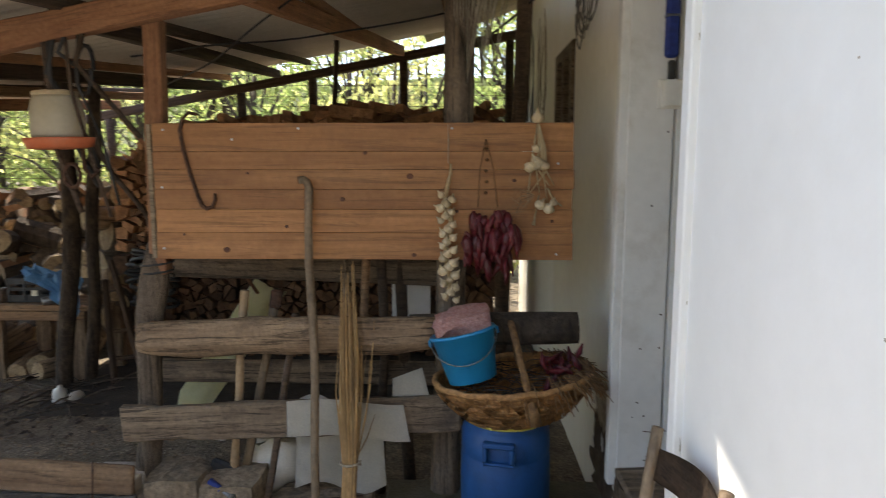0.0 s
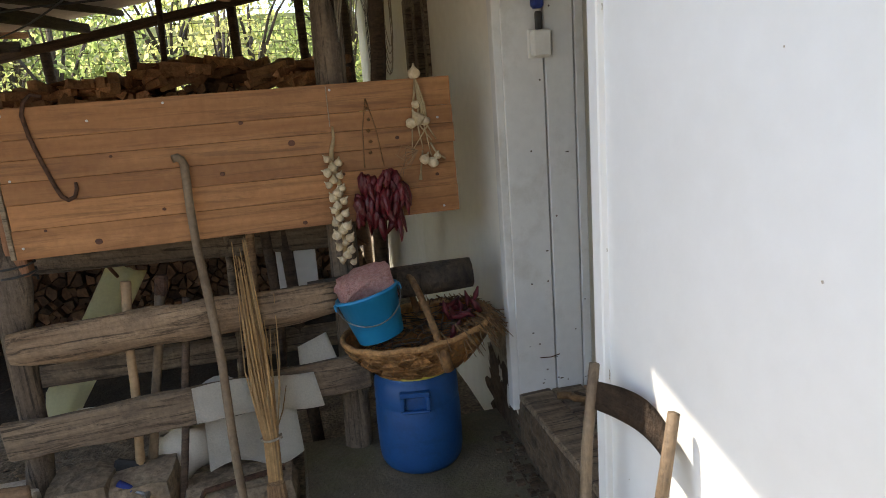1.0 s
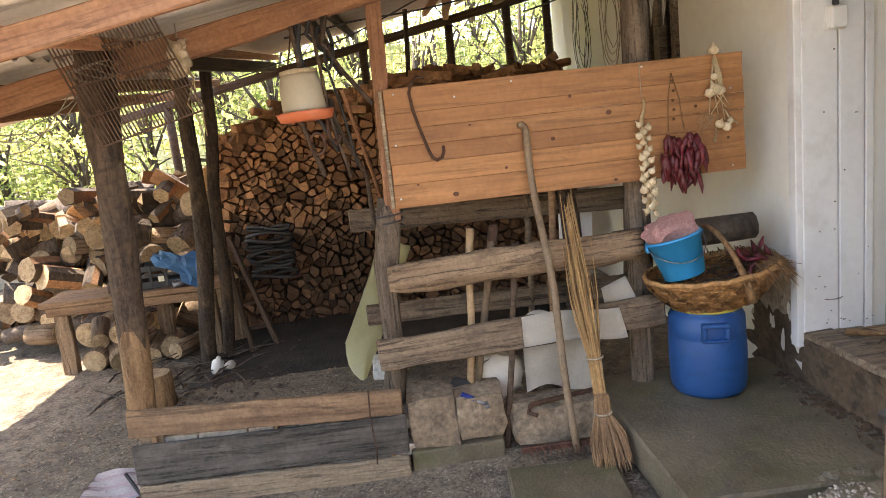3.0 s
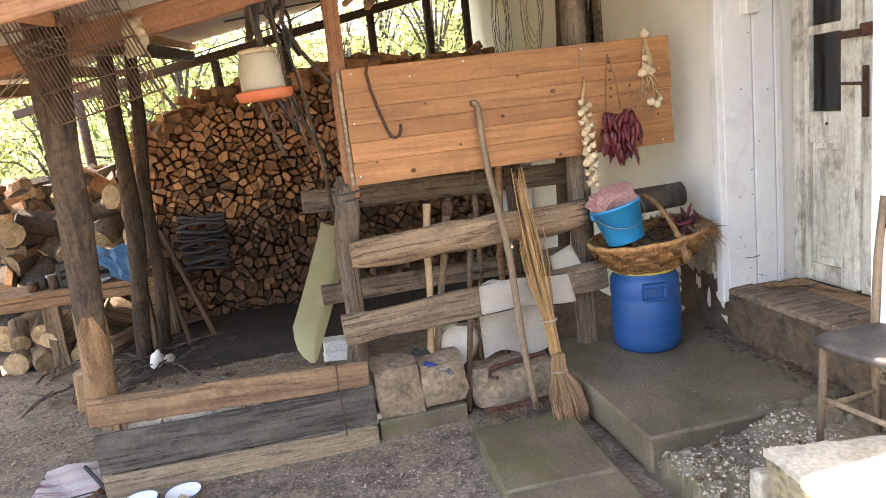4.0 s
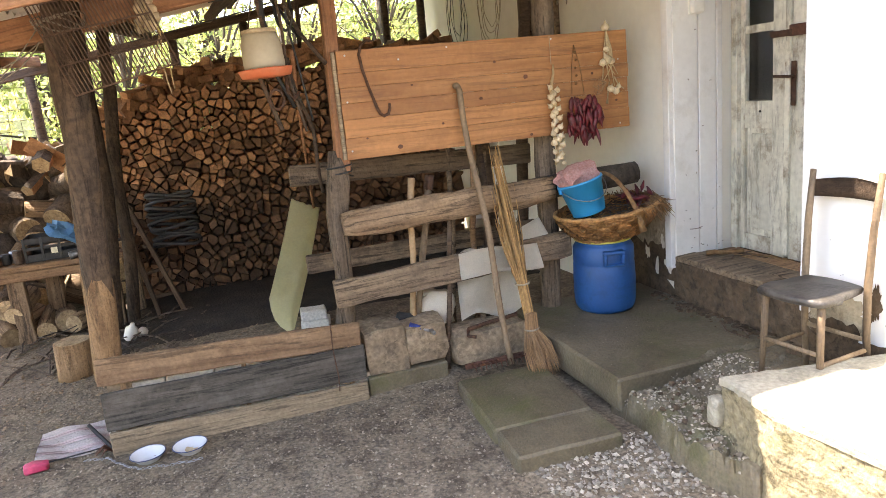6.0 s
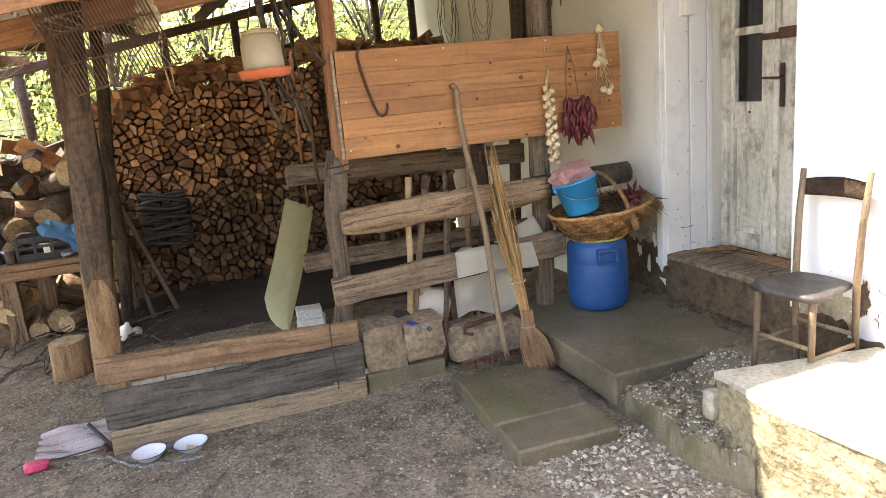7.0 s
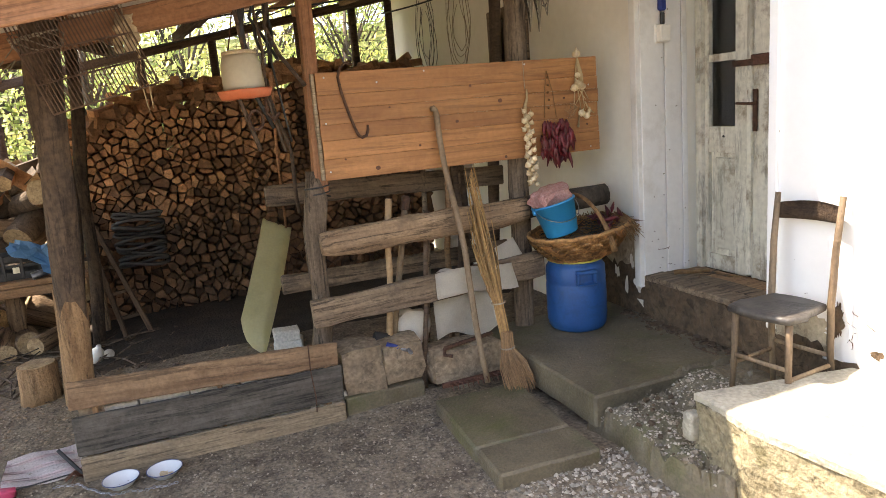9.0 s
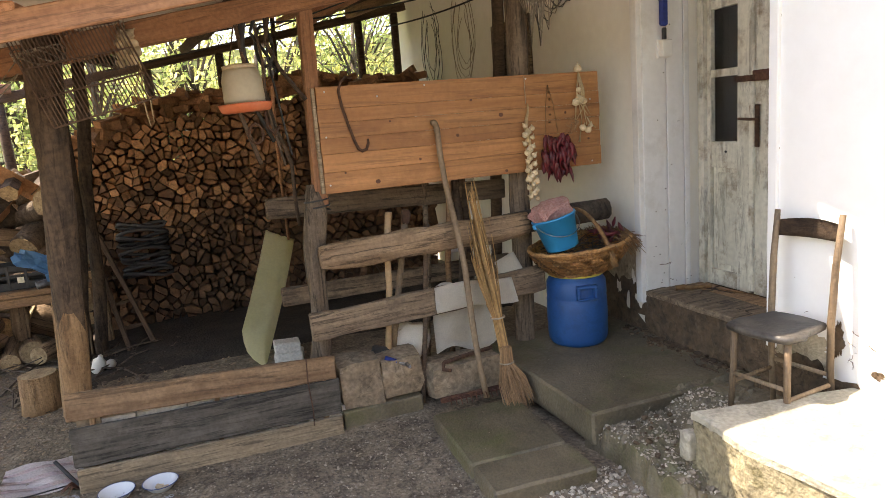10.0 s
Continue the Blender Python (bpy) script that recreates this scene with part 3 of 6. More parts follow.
for k in range(14):
    yy, zz = -1.36 - 0.11 * (k * 7 % 11) * 0.9, 0.55 + 0.17 * (k * 5 % 13)
    part("mark", lathe([(0.002 + 0.001 * (k % 2), 0), (0.0015, 0.001)], 7), M_oldbrick, wall_front, at=pose(XF - 0.0005, yy, zz, 0, -90, 0))
for k in range(6):
    part("old_nail", lathe([(0.004, 0), (0.003, 0.002)], 7), M_iron, lining, at=pose(XW + 0.08 + 0.05 * (k % 3), Y0 - 0.034, 0.6 + 0.28 * k, 90, 0, 0))

def thick_in(bm, d):
    """Gives a sheet that faces -x a back, d behind it."""
    ex = bmesh.ops.extrude_face_region(bm, geom=bm.faces[:])
    bmesh.ops.translate(bm, vec=(d, 0, 0), verts=[v for v in ex["geom"] if isinstance(v, bmesh.types.BMVert)])
    return bm


for k in range(16):
    xx, zz = XW + 0.03 + 0.30 * pk.random(), 0.40 + 0.30 * pk.random() ** 1.6 + (0.9 * pk.random() if k % 5 == 0 else 0)
    part("dirt_mark", box(pk.uniform(0.003, 0.014), 0.002, pk.uniform(0.002, 0.006), (xx, Y0 - 0.0345, zz), rough=0.004, seed=k), M_rubble, lining)
part("crack", tube([(XW + 0.08, Y0 - 0.031, 0.535), (XW + 0.13, Y0 - 0.031, 0.530), (XW + 0.172, Y0 - 0.031, 0.538)], 0.0022, 4), M_knot, lining)


# step before the door: rubble front, planks on top
step = thing("door_step", "high rubble door step with worn plank top", "step", kind="structure")
part("rubble", box(0.46, 1.05, 0.48, (XW + 0.23, -0.74, 0.09)), M_rubble, step)
fc = bmesh.new()
fy, fz = [-1.29 + 1.09 * i / 60 for i in range(61)], [0.02 + 0.325 * j / 24 for j in range(25)]


def face_x(y, z):
    """Earth and rubble: rounded stones pressed into mortar, with pits."""
    v1 = noise.voronoi(Vector((y * 7, z * 11, 2)))[0]
    d = max(0.0, 0.55 - v1[0]) * 0.035 + 0.018 * noise.noise(Vector((y * 5, z * 8, 1))) + 0.008 * noise.noise(Vector((y * 30, z * 30, 1)))
    return XW - 0.012 - d - 0.02 * (0.35 - z)


fv = [[fc.verts.new((face_x(y, z), y, z)) for y in fy] for z in fz]
for ra, rb in zip(fv, fv[1:]):
    for i in range(60):
        fc.faces.new((ra[i], ra[i + 1], rb[i + 1], rb[i]))
part("rubble_face", thick_in(fc, 0.03), M_rubble, step, "dark earthy rubble and mortar")
for i in range(3):
    part("plank", box(0.145, 1.05 - 0.02 * i, 0.035, (XW + 0.05 + 0.15 * i, -0.735, 0.362 - 0.004 * i), bevel=0.006, rough=0.008, cuts=8, seed=i + 3), M_grey if i < 2 else M_brown, step)

# slabs
bm = box(1.02, 1.30, 0.17, (0.96 + 0.51, -0.42, SLAB - 0.085), bevel=0.012, rough=0.006, cuts=10)
solo("upper_slab", bm, M_conc, "worn mossy concrete slab before the house", "slab", kind="structure")
bm = box(0.50, 0.60, 0.10, (0.64, -0.69, -0.072), bevel=0.012, rough=0.005, cuts=6)
solo("lower_slab", bm, M_conc, "worn concrete paving slab on the earth", "slab", kind="structure", m=pose(0, 0, 0, 0, 0, -3))
bm = box(0.50, 0.27, 0.10, (0.65, -1.122, -0.077), bevel=0.012, rough=0.005, cuts=6)
solo("lower_slab", bm, M_conc, "small mossy concrete paving slab on the earth", "slab", kind="structure", m=pose(0, 0, 0, 0, 0, -3))

# crumbs along the foot of the step, a crack in the slab, dry sticks on the step
cr = random.Random(31)
crumbs = bmesh.new()
for i in range(150):
    y = cr.uniform(-1.12, -0.05)
    s = 0.004 + 0.016 * cr.random() ** 2
    out = box(s * 2, s * 1.6, s, (XW - 0.02 - abs(cr.gauss(0, 0.05)), y, SLAB + s * 0.3), rough=s * 0.5, seed=i)
    crumbs = join(crumbs, out)
solo("crumbs", crumbs, M_rubble, "crumbs of mortar and earth along the step", "rubble", kind="stuff")
part("crack", tube(curve_pts((XW - 0.06, -0.25, SLAB + 0.002), (XW - 0.14, -0.98, SLAB + 0.002), 16, 0, 0.06, 3), 0.0035, 4), M_dark, step, "dark crack along the slab")
sticks = thing("dry_sticks", "broken dry branch lying on the door step", "twigs")
for i, (a, b, w) in enumerate((((2.06, -0.34, 0.40), (2.20, -0.50, 0.42), 0.016), ((2.12, -0.36, 0.41), (2.26, -0.62, 0.40), 0.008), ((2.20, -0.40, 0.40), (2.28, -0.78, 0.405), 0.006), ((2.10, -0.52, 0.395), (2.27, -0.50, 0.41), 0.005))):
    part("stick", tube(curve_pts(a, b, 5, 0, 0.03, i), [w, w, w * 0.9, w * 0.8, w * 0.8, w * 0.6], 7, 0.3, i), M_dark if i % 2 else M_husk, sticks, smooth=True)


def roof_z(x, y):
    return 2.35 + 0.18 * x + 0.09 * max(y, -1.2)


def make_roof():
    r = thing("roof", "grey corrugated sheet roof over the woodshed", "roof", kind="structure")
    for x0, x1, ya, yb in ((-3.75, -1.55, -1.15, 3.25), (-1.67, 0.35, -1.15, 4.5), (0.22, 1.30, -1.15, 4.5)):
        lift = 0.0 if x0 < -2 else (0.012 if x0 < 0 else (0.024 if ya > -2 else 0.062))
        n = int((yb - ya) / 0.03)
        bm = bmesh.new()
        rows = []
        for i in range(n + 1):
            row = []
            for x in (x0, (x0 + x1) / 2, x1):
                yf = ya + 0.08 * (x - 1.2)                # the front edge runs a little askew
                y = yf + (yb - yf) * i / n
                row.append(bm.verts.new((x, y, roof_z(x, y) + 0.018 * math.sin(2 * math.pi * y / 0.15) + lift)))
            rows.append(row)
        for a, b in zip(rows, rows[1:]):
            for i in range(2):
                bm.faces.new((a[i], a[i + 1], b[i + 1], b[i]))
        ex = bmesh.ops.extrude_face_region(bm, geom=bm.faces[:])
        bmesh.ops.translate(bm, vec=(0, 0, 0.006), verts=[v for v in ex["geom"] if isinstance(v, bmesh.types.BMVert)])
        part("roof_sheet", bm, M_roof, r)
    for i, x in enumerate((-2.8, -1.95, -1.15, -0.3, 0.5, 1.22)):
        a, b = (x, -1.15, roof_z(x, -1.15) - 0.055), (x, 4.4, roof_z(x, 4.4) - 0.055)
        timber(r, "purlin", a, b, 0.055, 0.05, M_dark if i % 2 else M_red, seed=i)
    timber(r, "front_beam", (-2.2, -0.08, 1.99 - 0.18 * 1.1), (1.3, -0.1, 2.22 + 0.18 * 1.3), 0.115, 0.07, M_red, seed=3, cuts=14)
    timber(r, "rear_rail", (-2.9, 4.1, 1.97), (1.92, 4.1, 2.87), 0.085, 0.06, M_dark, seed=4, cuts=14)
    timber(r, "rafter", (0.38, -0.05, 2.30), (0.70, 4.1, 2.70), 0.10, 0.06, M_red, seed=5)
    timber(r, "rafter", (1.20, 0.1, 2.48), (1.24, 4.1, 2.80), 0.10, 0.06, M_brown, seed=6)
    timber(r, "rafter", (-0.35, -0.05, 2.20), (-0.55, 4.1, 2.48), 0.08, 0.06, M_dark, seed=7)
    timber(r, "rafter", (-1.22, -0.1, 2.02), (-1.15, 4.1, 2.36), 0.09, 0.07, M_dark, seed=8)
    timber(r, "rafter", (-2.2, -0.1, 1.84), (-2.2, 4.1, 2.18), 0.09, 0.07, M_red, seed=9)
    timber(r, "rafter", (-1.85, -0.8, 1.88), (-1.75, 4.1, 2.26), 0.07, 0.06, M_brown, seed=10)
    timber(r, "front_board", (-3.7, -1.14, roof_z(-3.7, -1.14) - 0.10), (1.28, -1.14, roof_z(1.28, -1.14) - 0.10), 0.09, 0.03, M_red, seed=11, cuts=12)
    return r


make_roof()
# Unseen eave, added to keep the sun off the upper house wall.
ev = thing("shade_eave", "unseen boarded eave added to shade the house wall", "eave", kind="structure")
timber(ev, "eave_board", (0.90, 2.1, 2.945), (1.97, 2.1, 3.32), 0.03, 5.8, M_pale, rough=0.0, cuts=0)
# Front piece slants so that its shadow edge falls off along the white wall.
eb = bmesh.new()
ev_lo = [eb.verts.new(q) for q in ((0.90, -0.80, 2.93), (1.97, -0.80, 3.305), (1.97, -4.2, 3.305), (0.475, -4.2, 2.781))]
ex = bmesh.ops.extrude_face_region(eb, geom=[eb.faces.new(ev_lo)])
bmesh.ops.translate(eb, vec=(0, 0, 0.03), verts=[v for v in ex["geom"] if isinstance(v, bmesh.types.BMVert)])
part("eave_board", eb, M_pale, ev)
for i in range(7):
    timber(ev, "eave_rafter", (0.92, -3.2 + 1.3 * i, 3.01), (1.95, -3.2 + 1.3 * i, 3.36), 0.10, 0.07, M_brown, seed=i)


def post_thing(pts, radii, material, label, rough=0.22, seed=0, seg=12, group="posts under the shed roof"):
    p = solo("post", tube(pts, radii, seg, rough, seed), material, label, "post", group=group, smooth=True)
    return p


def wiggle(a, b, n, amp, seed):
    return curve_pts(a, b, n, 0, amp, seed)


main_pts = wiggle((-1.345, -0.12, 0.27), (-1.205, -0.22, 2.06), 24, 0.02, 1.5)
main_post = thing("post", "thick grey tree-trunk post with bare wood at its foot", "post", group="posts under the shed roof")
part("trunk", tube(main_pts, [0.066] * 10 + [0.069] * 8 + [0.073] * 7, 20, 0.22, 1), M_post, main_post, smooth=True)
foot_bm = tube(main_pts[:8], [0.0685] * 7 + [0.067], 20, 0.22, 1, caps=False)
foot_bm.verts.ensure_lookup_table()
for k in range(20):
    for q, w in ((7, 1.0), (6, 0.7), (5, 0.4), (4, 0.2)):
        foot_bm.verts[20 * q + k].co.z += w * (-0.01 + 0.13 * noise.noise(Vector((2.1 * math.cos(k * 0.314), 2.1 * math.sin(k * 0.314), 3.3))) + 0.02 * (k % 3))
part("bare_foot", foot_bm, M_bare, main_post, "bare tan wood where bark is gone", smooth=True)
post_thing(wiggle((-1.60, 1.92, -0.1), (-1.475, 1.92, 2.17), 10, 0.05, 4.1), [0.062] * 6 + [0.056] * 5, M_post, "dark slender rough post inside the shed", seed=2)
post_thing(wiggle((-1.49, 2.04, -0.1), (-1.33, 2.06, 2.22), 10, 0.05, 6.3), [0.045] * 11, M_post, "dark slender crooked post inside the shed", seed=3)
post_thing(wiggle((1.22, 0.13, -0.1), (1.30, 0.14, 2.55), 12, 0.03, 8.2), [0.066] * 13, M_greyv, "stout weathered post behind the hung board", seed=4, rough=0.12)
for i, x in enumerate((-2.3, -0.95, -0.2, 0.70, 1.35, 1.76)):
    post_thing(wiggle((x, 4.12, -0.1), (x + 0.02 * (i % 2), 4.10, 2.47 + 0.187 * x), 6, 0.02, i * 2.2), [0.045] * 7, M_dark, "dark upright post along the back of the shed", seed=10 + i, rough=0.1)
post_thing(wiggle((1.50, 1.15, 0.05), (1.66, 1.1, 2.55), 8, 0.03, 12.2), [0.045] * 9, M_dark, "dark leaning pole near the house wall", seed=20, rough=0.1)
post_thing(wiggle((0.20, 3.0, 1.7), (0.24, 3.0, 2.62), 6, 0.02, 13.2), [0.022] * 7, M_dark, "thin dark pole standing on the wood stack", seed=21, rough=0.1)
mid = thing("shed_post", "squared red-brown post spliced on a grey round stump", "post")
timber(mid, "upper_timber", (-0.02, 0.06, 1.12), (0.005, 0.06, 2.20), 0.075, 0.075, M_red, seed=2)
pole(mid, "lower_stump", wiggle((-0.17, 0.06, -0.1), (-0.035, 0.07, 1.25), 8, 0.03, 3.3), [0.062, 0.06, 0.058, 0.055, 0.055, 0.055, 0.06, 0.065, 0.05], M_greyv, seed=5)
part("binding", tube([(0.07 * math.cos(a * 0.7) - 0.04, 0.07 + 0.07 * math.sin(a * 0.7), 1.10 + 0.012 * a / 3) for a in range(22)], 0.005, 6), M_black, mid, "dark cord binding", smooth=True)


# ================================================================= board wall, rails and what hangs there
def make_board():
    b = thing("plank_screen", "orange-brown pine panel of tongued planks with knots", "panel")
    z = 1.195
    for i, h in enumerate((0.115, 0.098, 0.085, 0.082, 0.075, 0.118)):
        x0, x1 = 0.003 * (i % 2), 1.768 - 0.003 * (i % 3)
        p = part("plank", box(x1 - x0, 0.022, h - 0.0010, bevel=0.0012, rough=0.0005, cuts=10, seed=i), M_pine, b)
        p.matrix_local = pose((x0 + x1) / 2, 0.001 * ((i * 7) % 3 - 1) * 0.5, z + h / 2)
        z += h
    for x in (0.06, 0.88, 1.66):
        part("batten", box(0.07, 0.025, 0.55, (x, 0.026, 1.48), bevel=0.003), M_brown, b)
    part("edge_strip", box(0.018, 0.03, 0.565, (-0.012, 0.002, 1.48), bevel=0.002), M_pale, b)
    for x, zz, s in ((0.898, 1.644, 0.008), (1.085, 1.547, 0.013), (0.80, 1.45, 0.009), (0.56, 1.335, 0.007), (0.30, 1.235, 0.013), (1.28, 1.40, 0.007), (1.10, 1.215, 0.009), (0.40, 1.56, 0.006), (1.52, 1.53, 0.008), (1.68, 1.36, 0.007), (0.12, 1.30, 0.006)):
        k = part("knot", lathe([(s, 0), (s * 0.9, 0.0016), (s * 0.3, 0.0022)], 12), M_knot, b)
        k.matrix_local = Matrix.Translation((x, -0.0105, zz)) @ Matrix.Rotation(radians(90), 4, "X") @ Matrix.Diagonal((1.2, 1, 1, 1))
    for i, (x, zz) in enumerate(((0.05, 1.74), (0.62, 1.745), (1.26, 1.745), (0.035, 1.50), (0.03, 1.24), (1.70, 1.22), (0.34, 1.70), (1.70, 1.60))):
        part("nail", lathe([(0.0055, 0), (0.0055, 0.002), (0.003, 0.003)], 8), M_nail, b, at=pose(x, -0.0105, zz, 90))
    return b


make_board()


def rail_thing(a, b, w, t, material, label, seed, rough=0.012):
    m, length = along(a, b)
    return solo("rail_board", box(length, t, w, bevel=0.008, rough=rough, cuts=16, seed=seed), material, label, "fence rail", m=m)


# half-round rail: a sawn face with a waney upper edge, round beyond the right post
beam = thing("log_rail", "old split log rail, round and dark at one end", "log")
m, length = along((-0.08, -0.055, 0.855), (1.20, -0.045, 0.885))
bmb = tube([(-length / 2 + length * i / 22, 0, 0) for i in range(23)], [0.066] + [0.078] * 21 + [0.072], 18, 0.2, 4)
for v in bmb.verts:
    lump = 0.010 * noise.noise(Vector((v.co.x * 6, v.co.z * 14, 2)))
    v.co.y = v.co.y * 0.62 + lump
    v.co.z += 0.012 * noise.noise(Vector((v.co.x * 3.5, 7, 2)))
part("split_face", bmb, M_plank, beam, smooth=True, at=m)
pole(beam, "round_end", wiggle((1.08, 0.0, 0.885), (1.80, 0.01, 0.90), 6, 0.01, 2), [0.07, 0.072, 0.074, 0.074, 0.073, 0.072, 0.07], M_bark, seed=8, rough=0.1, label="dark barked log end")
rail_thing((-0.175, -0.06, 0.475), (1.30, -0.04, 0.53), 0.155, 0.04, M_grey, "grey weathered lower rail board with flaking bark", 7)
rail_thing((-0.28, 0.50, 1.10), (1.30, 0.45, 1.06), 0.13, 0.03, M_grey, "grey-brown board nailed across behind the panel", 9, 0.004)
rail_thing((-0.25, 0.50, 0.54), (1.30, 0.45, 0.55), 0.12, 0.03, M_grey, "dusty grey board behind the rails", 10, 0.004)


def make_fence():
    f = thing("low_plank_fence", "low fence of three old planks on posts", "fence")
    a = Vector((-1.35, -0.17, 0)); b = Vector((-0.095, -0.165, 0))
    timber(f, "plank", (-1.395, -0.186, 0.338), (-0.085, -0.165, 0.265), 0.135, 0.028, M_warm, seed=1, cuts=14, rough=0.008, label="warm brown grained plank")
    timber(f, "plank", (-1.395, -0.191, 0.128), (-0.075, -0.17, 0.102), 0.20, 0.028, M_dkgrey, seed=2, cuts=14, rough=0.006, label="dark grey weathered plank")
    timber(f, "plank", (-1.39, -0.20, -0.045), (-0.08, -0.19, -0.075), 0.132, 0.03, M_pale, seed=3, cuts=14, rough=0.005, label="pale dusty plank")
    for x in (-1.30, -0.72, -0.16):
        timber(f, "post", (x, -0.150, -0.2), (x + 0.01, -0.150, 0.30), 0.05, 0.025, M_brown, seed=int(x * 10))
    part("wire", tube([(-0.24, -0.195, 0.36), (-0.245, -0.205, 0.22), (-0.235, -0.21, 0.06), (-0.24, -0.215, -0.02)], 0.004, 6), M_iron, f, smooth=True)
    return f


make_fence()
bw = thing("brick_wall", "low wall of loose pale bricks behind the planks", "brick wall")
brick_me = mesh_of("brick", box(0.235, 0.11, 0.062, bevel=0.005, rough=0.003, cuts=2), M_oldbrick)
br_ = random.Random(12)
for c in range(5):
    for row in range(2):
        for i in range(5):
            o = new("brick", brick_me)
            o.parent = bw
            o.matrix_local = pose(-1.22 + 0.245 * i + 0.10 * (c % 2) + br_.uniform(-.008, .008), -0.075 + 0.118 * row + br_.uniform(-.006, .006), -0.075 + 0.068 * c, 0, 0, br_.uniform(-3, 3))


def rock(sx, sy, sz, seed, rough=0.03, sub=2):
    """A squarish stone."""
    bm = bmesh.new()
    bmesh.ops.create_cube(bm, size=1)
    bmesh.ops.subdivide_edges(bm, edges=bm.edges[:], cuts=sub, use_grid_fill=True)
    for v in bm.verts:
        q = v.co.copy()
        q = q.lerp(q.normalized() * 0.62, 0.28)
        n1 = noise.noise_vector(q * 2.2 + Vector((seed * 7.3, seed, 0)))
        v.co = Vector((q.x * sx, q.y * sy, q.z * sz)) + n1 * rough
    return bm


solo("post_stone", rock(0.12, 0.15, 0.46, 8, 0.008), M_stone, "upright stone under the trunk post behind the planks", "stone", m=pose(-1.31, -0.075, 0.045))
for i, (x, z, sx, sz, y) in enumerate(((0.06, 0.125, 0.225, 0.25, -0.03), (0.30, 0.115, 0.225, 0.225, -0.02))):
    solo("wall_stone", rock(sx * 1.08, 0.25, sz * 1.08, i + 1, 0.022), M_stone, "rough tan building stone in a low wall", "stone", m=pose(x, y, z), group="stones of the low wall", smooth=False)
solo("concrete_block", box(0.47, 0.24, 0.19, bevel=0.008, rough=0.003, cuts=4), M_conc, "smooth grey-green concrete block at the ground", "block", m=pose(0.165, -0.05, -0.10, 0, 0, 1))
solo("wall_stone", rock(0.46, 0.25, 0.20, 5, 0.016), M_stone, "long tan building stone in a low wall", "stone", m=pose(0.69, -0.05, 0.04), group="stones of the low wall")

# rusty rake lying against the long stone
rake = thing("iron_rake", "rusty toothed iron rake bar on the ground", "rake")
part("bar", box(0.50, 0.022, 0.03, (0.71, -0.30, -0.005), bevel=0.004, rough=0.003, cuts=6), M_rust, rake)
for i in range(15):
    part("tooth", tube([(0.50 + 0.031 * i, -0.31, 0.0), (0.50 + 0.031 * i, -0.355, 0.01), (0.50 + 0.031 * i, -0.375, -0.02)], [0.005, 0.004, 0.002], 5), M_rust, rake)
clamp = thing("iron_clamp", "bent rusty iron clamp lying on the stone", "clamp")
part("bar", tube([(0.55, -0.15, 0.155), (0.66, -0.14, 0.165), (0.88, -0.10, 0.17)], 0.012, 6), M_iron, clamp)
part("jaw", tube([(0.55, -0.15, 0.155), (0.53, -0.19, 0.13), (0.57, -0.22, 0.125)], 0.011, 6), M_iron, clamp)


# ---- tools
stick = solo("walking_stick", tube(curve_pts((0.73, -0.34, -0.03), (0.665, -0.035, 1.50), 10, 0, 0.02, 3) + [(0.657, -0.04, 1.525), (0.645, -0.05, 1.535), (0.63, -0.06, 1.532)], [0.018] * 8 + [0.0175] * 3 + [0.016] * 3, 10, 0.1, 2), M_stick, "long smooth brown wooden stick leaning on the rails", "stick", smooth=True)


def make_broom():
    b = thing("twig_broom", "long handmade broom of bound brown twigs", "broom")
    foot, knot, neck, top = Vector((0.85, -0.51, -0.02)), Vector((0.855, -0.365, 0.155)), Vector((0.857, -0.275, 0.40)), Vector((0.825, -0.08, 1.15))
    r = random.Random(3)
    bm = bmesh.new()
    for i in range(84):
        a, q = r.uniform(0, 6.28), math.sqrt(r.random())
        off = Vector((math.cos(a) * q, math.sin(a) * q * 0.7, 0)) * 0.8
        end = top + off * 0.045 + Vector((0.0, 0, r.uniform(-0.42, 0.05)))
        if r.random() < 0.12:
            end += Vector((r.uniform(0.0, 0.10), 0, -0.25))
        tube([knot + off * 0.034, neck + off * 0.036, (neck + end) / 2 + off * 0.042 + Vector((r.uniform(-.006, .006), 0, 0)), end], [0.0042, 0.0042, 0.0035, 0.0018], 4, bm=bm)
    tagged(part("stalk", bm, M_straw, b, "yellow-brown stalks"), kind="stuff")
    bm = bmesh.new()
    for i in range(170):
        a, q = r.uniform(0, 6.28), math.sqrt(r.random())
        off = Vector((math.cos(a) * q, math.sin(a) * q * 0.6, 0))
        e = foot + off * 0.095 + Vector((0, 0, r.uniform(-0.03, 0.05)))
        tube([knot + off * 0.034 + Vector((0, 0, 0.10)), knot + off * 0.042, (knot + e) / 2 + off * 0.035 + Vector((r.uniform(-.01, .01), r.uniform(-.01, .01), 0)), e], [0.0032, 0.0032, 0.0025, 0.0013], 4, bm=bm)
    tagged(part("brush", bm, M_twig, b, "dark spread twigs"), kind="stuff")
    for c in (knot, neck):
        part("tie", tube([c + Vector((0.040 * math.cos(t * 0.5), 0.036 * math.sin(t * 0.5), 0.003 * t / 3)) for t in range(14)], 0.005, 5), M_cord, b, "pale cord tie", smooth=True)
    return b


make_broom()


